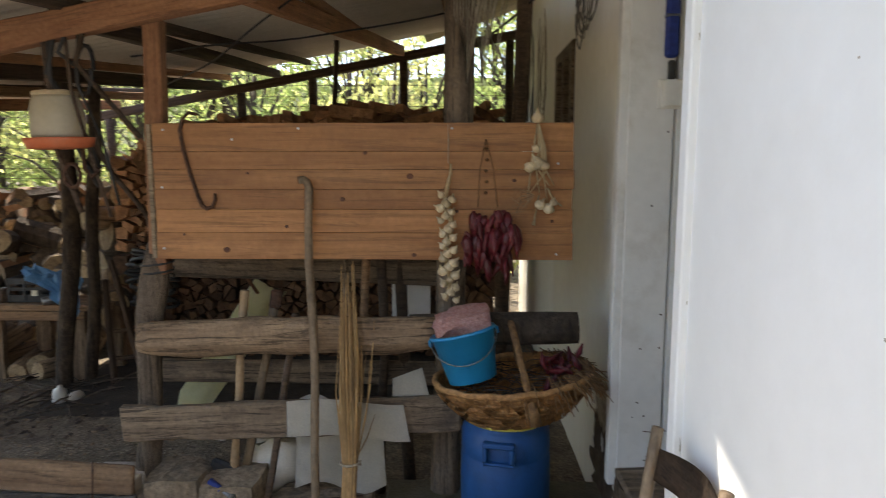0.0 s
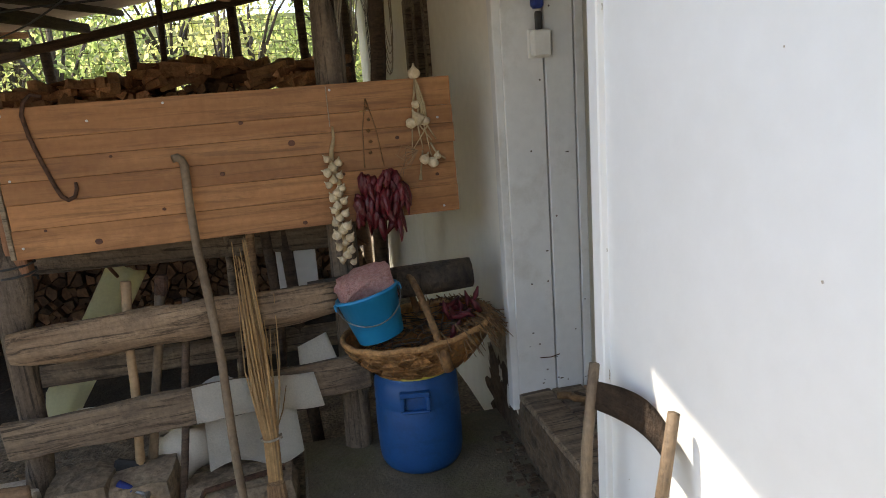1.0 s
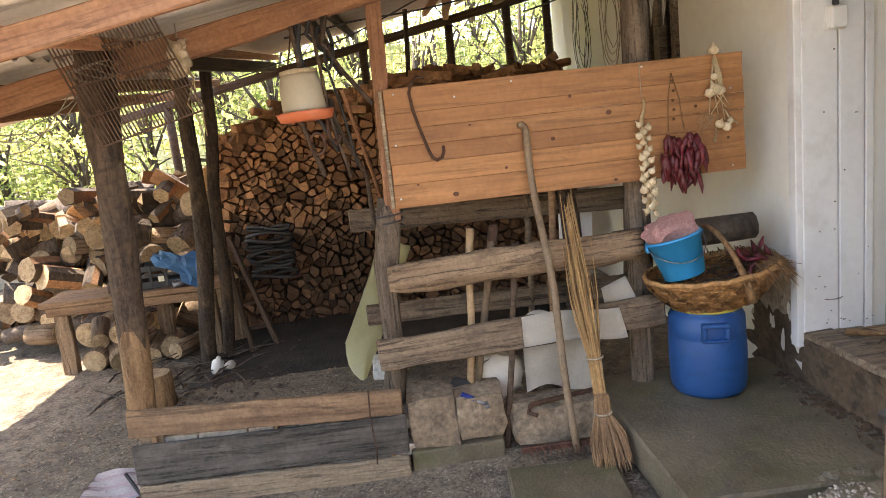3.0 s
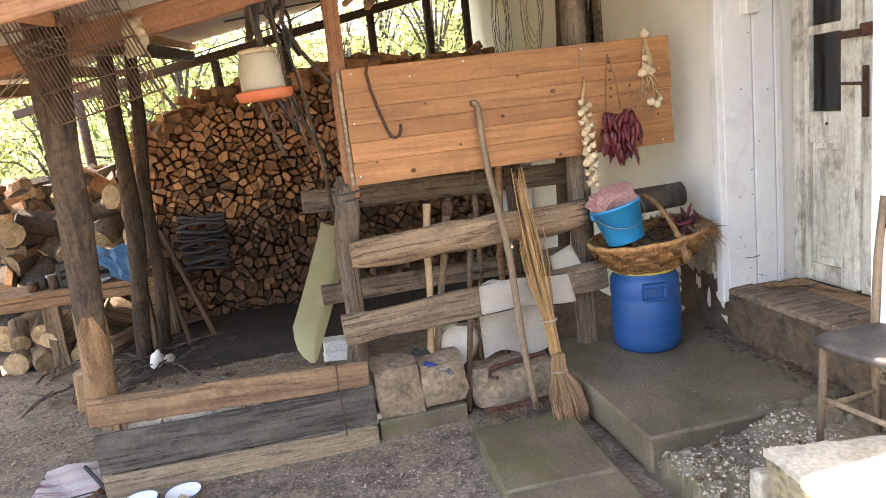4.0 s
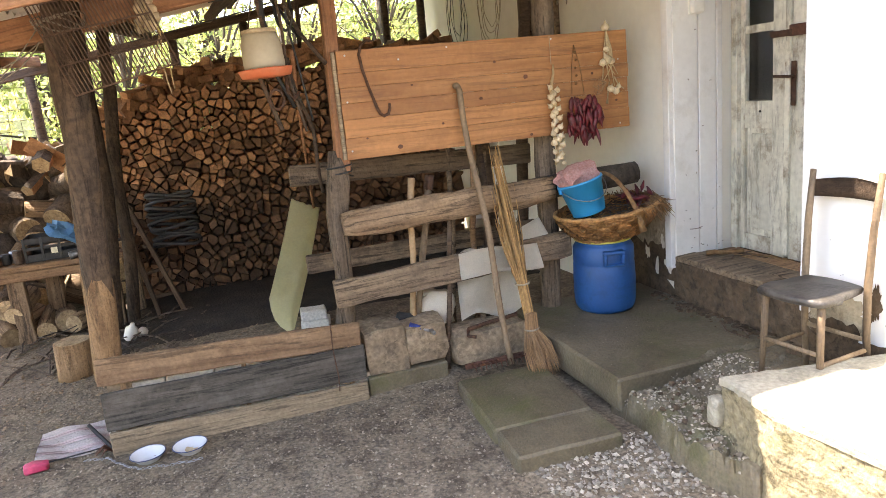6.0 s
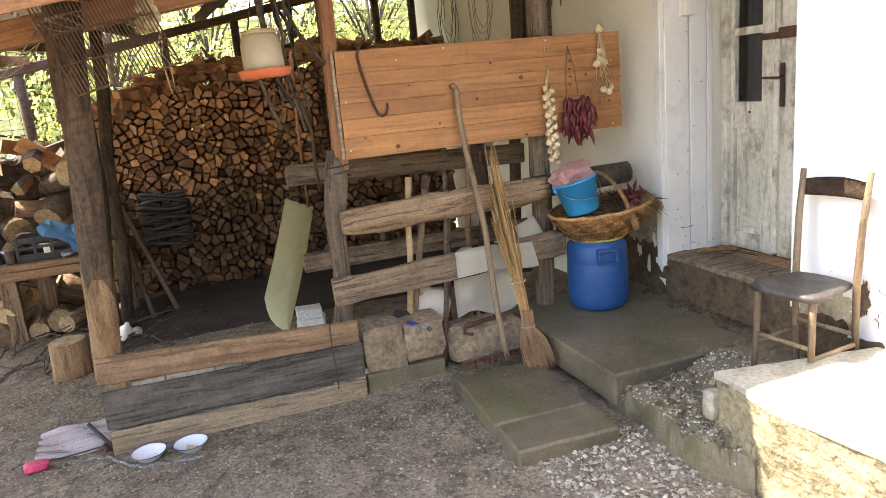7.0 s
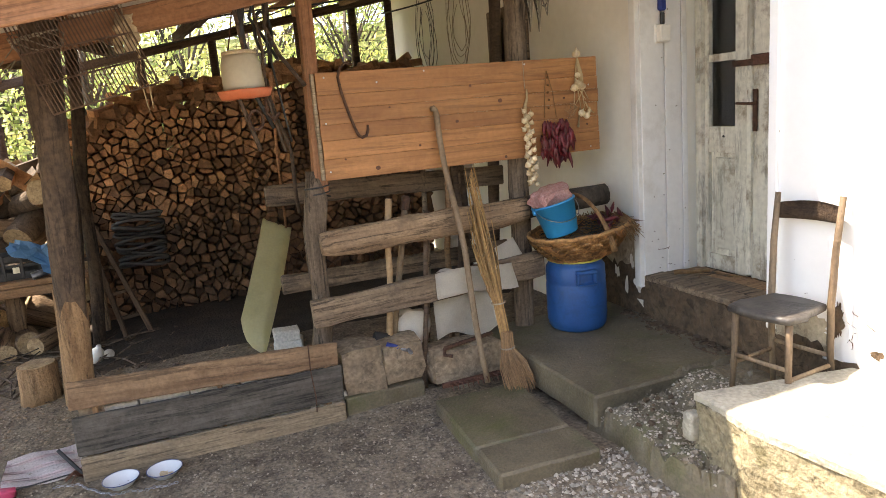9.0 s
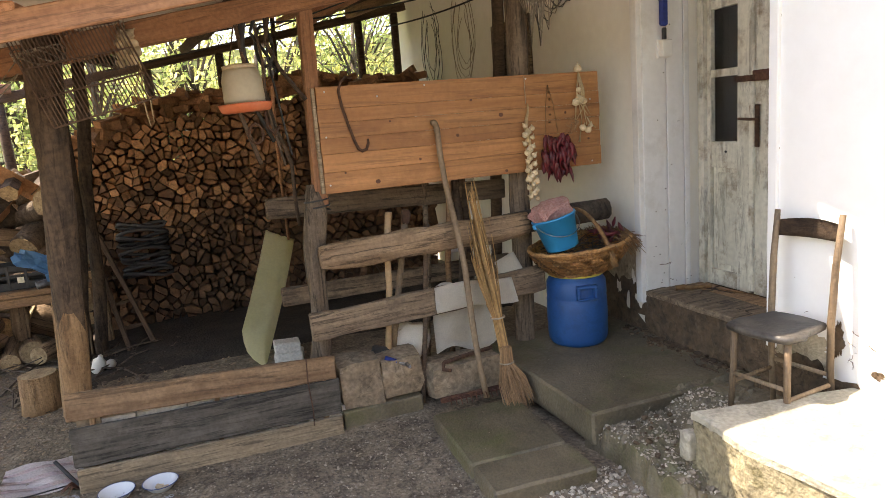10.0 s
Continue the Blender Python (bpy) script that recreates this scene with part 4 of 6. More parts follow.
def hafted(name, label, cat, lo, hi, r, head=None, mat_h=M_handle):
    t = thing(name, label, cat)
    part("handle", tube(curve_pts(lo, hi, 6, 0, 0.01, hi[0] * 9), [r * 1.15, r, r, r, r, r * 1.05, r * 1.1], 8, 0.08), mat_h, t, smooth=True)
    if head:
        for n, bmh, mm, at in head:
            part(n, bmh, mm, t, at=at)
    return t


hafted("sledge_hammer", "axe with pale wooden handle leaning on the rails", "axe", (0.27, 0.03, 0.17), (0.355, 0.04, 1.05), 0.019,
       [("axe_head", box(0.13, 0.035, 0.06, (0, 0, 0), bevel=0.012), M_black, pose(0.235, 0.03, 0.235, 0, 20, 0))])
bpy.data.objects["sledge_hammer"].name = "axe"
hafted("mattock", "old mattock with dark wooden handle behind the rail", "mattock", (0.31, 0.08, 0.17), (0.47, 0.10, 1.00), 0.02, [("mattock_head", box(0.05, 0.05, 0.09, (0, 0, 0), bevel=0.01), M_iron, pose(0.475, 0.10, 1.0, 0, 10, 0))], M_stick)
hafted("shovel", "dark worn tool handle leaning on the low wall", "shovel", (0.42, -0.10, -0.08), (0.58, 0.03, 0.95), 0.016, None, M_dark)
ham = thing("claw_hammer", "small steel hammer with a blue grip on the wall stone", "hammer")
part("grip", tube([(0.215, -0.10, 0.235), (0.275, -0.13, 0.21)], 0.016, 8), M_strap, ham, smooth=True)
part("shank", tube([(0.275, -0.13, 0.21), (0.325, -0.15, 0.19)], 0.009, 8), M_steel, ham, smooth=True)
part("head", box(0.02, 0.08, 0.022, (0.33, -0.155, 0.19), bevel=0.005), M_steel, ham)
poles = [((0.78, 0.35, -0.08), (0.86, 0.32, 1.35), 0.02), ((0.90, 0.40, -0.08), (0.93, 0.36, 1.42), 0.024), ((0.66, 0.5, -0.08), (0.74, 0.45, 1.2), 0.018), ((1.02, 0.5, -0.08), (0.98, 0.45, 1.5), 0.03)]
for i, (a, b, r) in enumerate(poles):
    solo("old_stake", tube(curve_pts(a, b, 6, 0, 0.03, i * 3), [r] * 7, 8, 0.2, i), (M_brown, M_dark, M_grey, M_dark)[i], "old wooden stake leaning behind the rails", "stake", group="stakes behind the rails", smooth=True)
whiteboard = solo("white_board", box(0.20, 0.02, 0.62, bevel=0.004), M_paint, "chipped white painted board leaning in the shed", "board", m=pose(1.04, 0.62, 0.94, 6, 0, 2))


# ---- cloth over the lower rail
def sheet(w, h, nx, nz, fn):
    bm = bmesh.new()
    g = [[bm.verts.new(fn(i / nx, j / nz)) for i in range(nx + 1)] for j in range(nz + 1)]
    for a, b in zip(g, g[1:]):
        for i in range(nx):
            bm.faces.new((a[i], a[i + 1], b[i + 1], b[i]))
    return bm


def thick(bm, d):
    ex = bmesh.ops.solidify(bm, geom=bm.faces[:], thickness=d)
    return bm


def cloth_fn(u, v):
    x = 0.555 + 0.53 * u - 0.03 * (1 - v) * u
    z = 0.59 - 0.155 * v + 0.012 * math.sin(u * 5)
    y = -0.075 - 0.012 * v + 0.010 * math.sin(u * 9 + v * 3) * v
    return (x, y - 0.005, z)


cl = thing("rag_sacking", "dirty off-white sacking hung over the rail", "cloth")
part("front_fold", thick(sheet(1, 1, 14, 5, cloth_fn), 0.004), M_cloth, cl, smooth=True)
part("back_fold", thick(sheet(1, 1, 12, 8, lambda u, v: (0.57 + 0.38 * u + 0.03 * v * (u - 0.3), 0.005 + 0.018 * math.sin(u * 8 + v * 4), 0.56 - 0.40 * v + 0.03 * math.sin(u * 7))), 0.004), M_cloth, cl, smooth=True)
part("upper_fold", thick(sheet(1, 1, 8, 5, lambda u, v: (1.00 + 0.13 * u + 0.04 * v * u, 0.03 - 0.07 * v, 0.66 - 0.13 * v + 0.05 * u)), 0.004), M_cloth, cl, smooth=True)
solo("plastic_bag", rock(0.22, 0.12, 0.22, 9, 0.05, 3), M_cloth, "crumpled pale plastic bag behind the tools", "bag", m=pose(0.44, 0.16, 0.22), smooth=True)


# ---- things hung on the panel
hook = solo("iron_hook", tube([(0.205, -0.03, 1.80), (0.17, -0.025, 1.81), (0.14, -0.02, 1.785), (0.125, -0.018, 1.74), (0.135, -0.018, 1.66), (0.16, -0.018, 1.56), (0.19, -0.018, 1.46), (0.205, -0.018, 1.425), (0.225, -0.02, 1.41), (0.25, -0.02, 1.42), (0.262, -0.02, 1.45), (0.262, -0.02, 1.475)], [0.006, 0.007, 0.008, 0.008, 0.008, 0.008, 0.008, 0.009, 0.009, 0.008, 0.008, 0.006], 8), M_iron, "long rusty iron hook hung over the panel's edge", "hook", smooth=True)


def bulb_bm(r, seed):
    """A garlic bulb with cloves and a short neck."""
    bm = lathe([(r * 0.12, -r * 0.80), (r * 0.6, -r * 0.72), (r * 0.95, -r * 0.30), (r, 0.05 * r), (r * 0.8, r * 0.5), (r * 0.4, r * 0.85), (r * 0.18, r * 1.2), (r * 0.12, r * 1.6)], 14)
    for v in bm.verts:
        a = math.atan2(v.co.y, v.co.x)
        k = 1 + 0.10 * math.sin(a * 5 + seed)
        v.co.x *= k; v.co.y *= k
    return bm


def braid(name, label, x, y, ztop, zbot, n, r, seed, parent_string=True):
    g = thing(name, label, "garlic")
    rr = random.Random(seed)
    part("stem_plait", tube([(x + 0.012 * math.sin(i * 1.3 + seed), y + 0.005, ztop - (ztop - zbot) * i / 12) for i in range(13)], [0.004, 0.007, 0.009] + [0.011] * 9 + [0.006], 7, 0.3, seed), M_stem, g, smooth=True)
    for i in range(n):
        t = (i + 0.5) / n
        z = ztop - 0.12 - (ztop - 0.12 - zbot) * t
        s = r * rr.uniform(0.8, 1.15)
        side = (-1, 1, 0)[i % 3] if n > 8 else rr.uniform(-1, 1)
        bm = bulb_bm(s, i)
        part("bulb", bm, M_garlic, g, smooth=True, at=pose(x + side * 0.022 + rr.uniform(-.005, .005) + 0.02 * (t - 0.5), y - 0.012 - rr.uniform(0, 0.012), z, rr.uniform(-30, 30), side * 40 + rr.uniform(-25, 25), 0))
    return g


b1 = braid("garlic_braid", "long plaited string of cream garlic bulbs", 1.245, -0.035, 1.60, 1.02, 26, 0.0188, 1)
part("string", tube([(1.245, -0.02, 1.76), (1.245, -0.025, 1.60)], 0.002, 5), M_cord, b1)


def make_loose_garlic():
    g = thing("garlic_bunch", "bunch of dried garlic stems with a few bulbs", "garlic")
    r = random.Random(5)
    part("top_bulb", bulb_bm(0.026, 1), M_garlic, g, smooth=True, at=pose(1.61, -0.03, 1.785))
    for i in range(6):
        x = 1.615 + r.uniform(-0.02, 0.03)
        part("stem", tube([(1.612, -0.03, 1.77), (x, -0.035, 1.66), (x + r.uniform(-.02, .02), -0.035, 1.57), (x + r.uniform(-0.05, 0.05), -0.035, 1.52 - r.uniform(0, 0.08))], [0.004, 0.005, 0.004, 0.002], 6, 0.3, i), M_stem, g, smooth=True)
    for x, z, s in ((1.61, 1.60, 0.029), (1.58, 1.585, 0.024), (1.64, 1.59, 0.021), (1.66, 1.415, 0.024), (1.625, 1.43, 0.023), (1.68, 1.44, 0.016), (1.605, 1.66, 0.018)):
        part("bulb", bulb_bm(s, x * 50), M_garlic, g, smooth=True, at=pose(x, -0.04, z, r.uniform(-40, 40), r.uniform(-40, 40), 0))
    for i in range(12):
        part("root", tube([(1.60, -0.035, 1.47), (1.56 - r.uniform(0, 0.03), -0.04, 1.45 - r.uniform(-0.05, 0.05)), (1.53 - r.uniform(0, 0.03), -0.04, 1.42 + r.uniform(-0.06, 0.05))], [0.003, 0.002, 0.001], 4), M_twig, g)
    part("dangling_stem", tube([(1.62, -0.035, 1.47), (1.605, -0.035, 1.38), (1.60, -0.035, 1.345)], [0.004, 0.004, 0.009], 6), M_stem, g, smooth=True)
    part("dangling_stem", tube([(1.655, -0.035, 1.50), (1.68, -0.04, 1.45), (1.715, -0.04, 1.425)], [0.004, 0.005, 0.004], 6), M_stem, g, smooth=True)


make_loose_garlic()


def make_peppers():
    g = thing("dried_peppers", "bunch of dark red dried peppers on cords", "peppers")
    r = random.Random(11)
    for dx in (-0.012, 0.015):
        part("cord", tube([(1.40, -0.02, 1.70), (1.40 + dx * 2, -0.03, 1.58), (1.405 + dx * 3, -0.03, 1.42)], 0.0025, 5), M_husk, g, smooth=True)
    for i in range(5):
        part("cord_knot", lathe([(0.001, -0.008), (0.009, 0), (0.001, 0.008)], 8), M_husk, g, at=pose(1.40 + 0.005 * (i % 2), -0.028, 1.66 - 0.045 * i))
    for i in range(74):
        h = r.random()
        z = 1.415 - 0.20 * h
        a = r.uniform(-1, 1)
        x = 1.42 + a * (0.045 + 0.06 * math.sin(math.pi * (0.15 + 0.75 * h)))
        y = -0.045 - r.random() * 0.06
        l = r.uniform(0.075, 0.125)
        dx = a * 0.035 + r.uniform(-.02, .02)
        s = r.uniform(0.015, 0.025)
        bm = tube([(0, 0, 0), (dx * 0.2, 0, -l * 0.25), (dx * 0.6, 0.004, -l * 0.65), (dx, 0, -l)], [0.004, s, s * 0.75, 0.003], 7, 0.6, i, flat=0.7)
        part("pepper", bm, M_pepper, g, smooth=True, at=pose(x, y, z, r.uniform(-12, 12), r.uniform(-12, 12), r.uniform(0, 360)))


make_peppers()


# ---- barrel, basket, bucket
def make_barrel():
    b = thing("plastic_barrel", "blue plastic barrel with moulded side grips", "barrel", m=pose(1.49, -0.10, SLAB))
    R = 0.187
    prof = [(0.15, 0.0), (R - 0.02, 0.008), (R - 0.006, 0.03), (R, 0.07), (R + 0.002, 0.20), (R, 0.29), (R - 0.003, 0.30), (R - 0.003, 0.31), (R - 0.001, 0.32), (R - 0.004, 0.40), (R - 0.02, 0.425), (R - 0.028, 0.435), (R - 0.028, 0.445)]
    bm = lathe(prof, 40)
    body = part("body", bm, M_blue, b, smooth=True)
    part("rim", lathe([(R - 0.02, 0.44), (R - 0.012, 0.445), (R - 0.012, 0.458), (R - 0.02, 0.464), (R - 0.05, 0.464)], 40), M_yellow, b, "yellow clamping rim", smooth=True)
    for ang in (-12, 168):
        turn = Matrix.Rotation(radians(ang), 4, "Z") @ pose(0, -R + 0.004, 0.355)
        frame_bm = None
        for sx, sz, cx, cz in ((0.128, 0.022, 0, 0.036), (0.128, 0.012, 0, -0.041), (0.02, 0.06, -0.054, -0.003), (0.02, 0.06, 0.054, -0.003)):
            frame_bm = box(sx, 0.038, sz, (cx, -0.006, cz), bevel=0.005, bm=frame_bm)
        g = part("grip", frame_bm, M_blue, body)
        g.matrix_local = turn
    return b


make_barrel()


def make_basket():
    """A shallow woven basket with two loop handles; two layers of diagonal strips over a thin shell."""
    b = thing("woven_basket", "shallow woven straw basket with frayed rim on the barrel", "basket", m=pose(1.53, -0.12, SLAB + 0.464, 0, -5, 0))
    H, R0, R1, sx = 0.17, 0.17, 0.275, 1.18

    def at(a, h, off=0.0):
        r = R0 + (R1 - R0) * math.sin(h * 1.45) + off
        return Vector((r * sx * math.cos(a), r * math.sin(a), h * H))
    bm = bmesh.new()
    n, m = 48, 8
    g = [[bm.verts.new(at(2 * math.pi * i / n, j / m, -0.004)) for i in range(n)] for j in range(m + 1)]
    for a, c in zip(g, g[1:]):
        for i in range(n):
            bm.faces.new((a[i], a[(i + 1) % n], c[(i + 1) % n], c[i]))
    bm.faces.new(list(reversed(g[0])))
    bmesh.ops.solidify(bm, geom=bm.faces[:], thickness=0.006)
    part("shell", bm, M_weave, b, smooth=True)
    weave = bmesh.new()
    for layer, sgn in ((0, 1), (1, -1)):
        for s in range(30):
            a0 = 2 * math.pi * (s + 0.5 * layer) / 30
            prev = None
            for q in range(13):
                t = q / 12
                a = a0 + sgn * t * 0.55
                lift = 0.005 + 0.006 * (1 if (q // 2 + s + layer) % 2 else -0.7)
                da = 0.088
                p0, p1 = weave.verts.new(at(a - da, t, lift)), weave.verts.new(at(a + da, t, lift))
                if prev:
                    weave.faces.new((prev[0], prev[1], p1, p0))
                prev = (p0, p1)
    bmesh.ops.solidify(weave, geom=weave.faces[:], thickness=0.003)
    tagged(part("weave", weave, M_weave, b), kind="stuff")
    part("rim", tube([at(2 * math.pi * i / 40, 1.0) + Vector((0, 0, 0.004 * math.sin(i * 2.1))) for i in range(41)], 0.013, 8, 0.3), M_weave, b, smooth=True)
    pts = [(0.06 - 0.05 * math.sin(math.pi * t / 14), -0.272 * math.cos(math.pi * t / 14), 0.05 + 0.33 * math.sin(math.pi * t / 14)) for t in range(15)]
    part("handle", tube(pts, [0.022, 0.018, 0.014] + [0.0115] * 9 + [0.014, 0.018, 0.022], 8, 0.35, 3), M_husk, b, "twisted straw handle", smooth=True)
    r = random.Random(4)
    fr = bmesh.new()
    for i in range(190):
        a = r.gauss(0.05, 0.55)
        p = at(a, 0.95)
        d = Vector((math.cos(a), math.sin(a) - 0.3, 0)) * r.uniform(0.015, 0.06)
        tube([p - d * 0.8 + Vector((0, 0, r.uniform(-.01, .05))), p + Vector((0, 0, r.uniform(0.0, .03))), p + d + Vector((r.uniform(-.02, .02), r.uniform(-.03, .03), -r.uniform(0, 0.10)))], [0.003, 0.0035, 0.0015], 4, bm=fr)
    tagged(part("frayed_straw", fr, M_husk, b, "loose frayed straw ends"), kind="stuff")
    br = bmesh.new()
    for i in range(150):
        p = Vector((r.uniform(-0.22, 0.26), r.uniform(-0.18, 0.2), r.uniform(0.10, 0.17)))
        d = Vector((r.uniform(-1, 1), r.uniform(-1, 1), r.uniform(-0.2, 0.35))) * 0.09
        tube([p - d, p + Vector((0, 0, 0.01)), p + d], [0.002, 0.0025, 0.001], 4, bm=br)
    tagged(part("dry_fill", br, M_dark, b, "dark dried stalks inside"), kind="stuff")
    for i in range(22):
        a = 0.3 + 0.15 * i
        bmv = tube([(0, 0, 0), (0.008, 0, -0.03), (0, 0, -0.07)], [0.004, 0.013, 0.003], 6, 0.5, i)
        part("pepper", bmv, M_pepper, b, smooth=True, at=pose(0.13 + 0.035 * (i % 5), -0.14 + 0.012 * i, 0.185 + 0.01 * (i % 3), 40 * i, 20, 30 * i))
    return b


make_basket()


def make_bucket():
    b = thing("plastic_bucket", "light blue plastic bucket tilted in the basket", "bucket", m=pose(1.35, -0.20, 0.735, -6, -13, 0))
    out = [(0.092, 0.0), (0.097, 0.004), (0.128, 0.19), (0.134, 0.19), (0.136, 0.196), (0.134, 0.203), (0.124, 0.203), (0.120, 0.19), (0.092, 0.012), (0.05, 0.010)]
    body = part("body", lathe(out, 36), M_bucket, b, smooth=True)
    part("bail", tube([(0.135 * math.cos(a), -0.135 * math.sin(a) * 0.98 - 0.008, 0.185 - 0.10 * math.sin(a)) for a in [math.pi * i / 16 for i in range(17)]], 0.003, 6), M_steel, b, "thin wire bail", smooth=True)
    for sx in (-1, 1):
        part("ear", box(0.014, 0.03, 0.03, (0.137 * sx, 0, 0.178), bevel=0.004), M_bucket, body)
    return b


make_bucket()
solo("net_bag", rock(0.21, 0.15, 0.13, 15, 0.04, 4), M_pink, "crumpled translucent pink net bag in the bucket", "bag", m=pose(1.305, -0.15, 0.945, 0, -12, 10), smooth=False)


# ================================================================= the wood stack
def clip_poly(poly, p, n):
    """Keeps the side of a polygon where (q - p).n <= 0."""
    out = []
    for i, a in enumerate(poly):
        b = poly[(i + 1) % len(poly)]
        da, db = (a - p).dot(n), (b - p).dot(n)
        if da <= 0:
            out.append(a)
        if (da < 0 < db) or (db < 0 < da):
            out.append(a.lerp(b, da / (da - db)))
    return out


def area(poly):
    return 0.5 * abs(sum(a.x * b.y - b.x * a.y for a, b in zip(poly, poly[1:] + poly[:1])))


PX0, PX1, PZ0, PY = -1.50, 1.55, -0.06, 2.75


def stack_top(x):
    return 1.56 + 0.26 * min(1, max(0, (x + 1.5) / 0.85)) + 0.04 * math.sin(x * 4.1)


def stack_cells(r):
    """Billets end on: uneven cells, most of them split into two or three wedges."""
    s = 0.138
    seeds = []
    row = 0
    z = PZ0 + s * 0.5
    while z < 1.98:
        x = PX0 + s * (0.5 if row % 2 else 0.15)
        while x < PX1:
            seeds.append(Vector((x + r.uniform(-.3, .3) * s, z + r.uniform(-.28, .28) * s)))
            x += s
        z += s * 0.87
        row += 1
    cells = []
    for p in seeds:
        if p.y > stack_top(p.x):
            continue
        poly = [p + Vector(q) * 0.135 for q in ((-1, -1), (1, -1), (1, 1), (-1, 1))]
        for q in seeds:
            d = q - p
            if 0 < d.length < 0.36:
                poly = clip_poly(poly, p + d / 2, d.normalized())
        bits = [poly]
        cuts = r.choice((1, 2, 3, 3, 3))
        a0 = r.uniform(0, math.pi)
        if cuts == 1:
            n = Vector((math.cos(a0), math.sin(a0)))
            bits = [clip_poly(poly, p, n), clip_poly(poly, p, -n)]
        elif cuts > 1:
            k = cuts + 1
            bits = []
            for i in range(k):
                u, v = a0 + 2 * math.pi * i / k, a0 + 2 * math.pi * (i + 1) / k
                w = clip_poly(poly, p, Vector((math.sin(u), -math.cos(u))))
                w = clip_poly(w, p, Vector((-math.sin(v), math.cos(v))))
                bits.append(w)
        for b in bits:
            if len(b) >= 3 and area(b) > 0.0012:
                cells.append(b)
    return cells


def billet(poly, depth, bm, y0, r):
    """Extrudes one wedge from its sawn end back into the stack, with a slightly smaller uneven end."""
    c = sum(poly, Vector((0, 0))) / len(poly)
    f, k = [], []
    tilt, tz = r.uniform(-0.2, 0.2), r.uniform(-0.2, 0.2)
    sc, ro = r.uniform(0.74, 0.92), Matrix.Rotation(r.uniform(-0.16, 0.16), 2)
    for q in poly:
        e = c + ro @ (q - c) * sc
        y = y0 + tilt * (e.x - c.x) * 1.5 + tz * (e.y - c.y) * 1.5
        f.append(bm.verts.new((e.x, y, e.y)))
        e2 = c + ro @ (q - c) * sc + Vector((r.uniform(-.008, .008), r.uniform(-.008, .008)))
        k.append(bm.verts.new((e2.x, y0 + depth, e2.y)))
    n = len(poly)
    bm.faces.new(f); bm.faces.new(list(reversed(k)))
    for i in range(n):
        bm.faces.new((f[i], k[i], k[(i + 1) % n], f[(i + 1) % n]))


def make_stack():
    r = random.Random(21)
    st = thing("wood_stack", "tall stack of split brown firewood under the shed roof", "woodpile")
    cells = stack_cells(r)
    # Upper left billets stay bright; the rest carry painted shade, mixed at the border.
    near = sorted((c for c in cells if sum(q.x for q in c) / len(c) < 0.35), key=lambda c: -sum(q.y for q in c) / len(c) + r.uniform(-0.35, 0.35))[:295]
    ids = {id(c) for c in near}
    rest = bmesh.new()
    back = bmesh.new()
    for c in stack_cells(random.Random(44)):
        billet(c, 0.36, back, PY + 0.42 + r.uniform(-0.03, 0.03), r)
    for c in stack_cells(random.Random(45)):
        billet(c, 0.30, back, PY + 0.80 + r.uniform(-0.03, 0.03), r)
    tagged(part("rear_billet", back, M_shadesplit, st, "billets of the row behind, coloured dark as in shade"), kind="stuff")
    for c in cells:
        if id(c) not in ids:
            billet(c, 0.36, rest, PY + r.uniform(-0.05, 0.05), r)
    tagged(part("old_billet", rest, M_shadesplit, st, "split billets with the stack's shade in their darker colour"), kind="stuff")
    top = bmesh.new()
    for i in range(190):
        x = r.uniform(PX0 + 0.03, PX1)
        z = stack_top(x) + r.uniform(-0.06, 0.10) + (0.05 if -0.9 < x < 0.0 else (0.11 if x > 0 else 0))
        y = PY + r.uniform(-0.0, 0.60)
        l, s = r.uniform(0.13, 0.2), r.uniform(0.035, 0.06)
        d = Vector((r.uniform(-1, 1), r.uniform(-0.9, 0.9), r.uniform(-0.2, 0.2))).normalized() * l
        tube([Vector((x, y, z)) - d, Vector((x, y, z)) + d], [s, s * 0.9], r.choice((3, 4, 4, 5)), 0.4, i, bm=top)
    tagged(part("loose_top", top, M_split, st, "loose billets tumbled on top"), kind="stuff")
    for c in near:
        cc = sum(c, Vector((0, 0))) / len(c)
        bm = bmesh.new()
        billet([q - cc for q in c], 0.36, bm, 0, r)
        part("billet", bm, M_split, st, at=pose(cc.x, PY + r.uniform(-0.06, 0.05), cc.y))


make_stack()


# ---- open heap of round sawn logs beyond the table
def log_bm(r, l, seed, seg=14):
    bm = tube([(-l, 0, 0), (-l * 0.3, 0, 0), (l * 0.4, 0, 0), (l, 0, 0)], [r * 0.97, r, r * 0.98, r], seg, 0.16, seed)
    return bm


def make_log(x, y, z, r, l, rot, seed, split=False):
    t = thing("sawn_log", "sawn round log with pale cut ends in the heap", "log", m=pose(x, y, z, *rot), group="logs in the open heap")
    bark = part("bark", log_bm(r, l, seed), M_bark if seed % 3 else M_plank, t, smooth=True)
    for s in (-1, 1):
        e = part("cut_end", lathe([(r * 0.93, 0), (r * 0.93, 0.006), (r * 0.5, 0.008), (0.004, 0.009)], 18), M_sawn, bark, "pale sawn end", smooth=False)
        e.matrix_local = pose(s * (l - 0.002), 0, 0, 0, 90 * s, 0)


r_ = random.Random(9)
heap = []
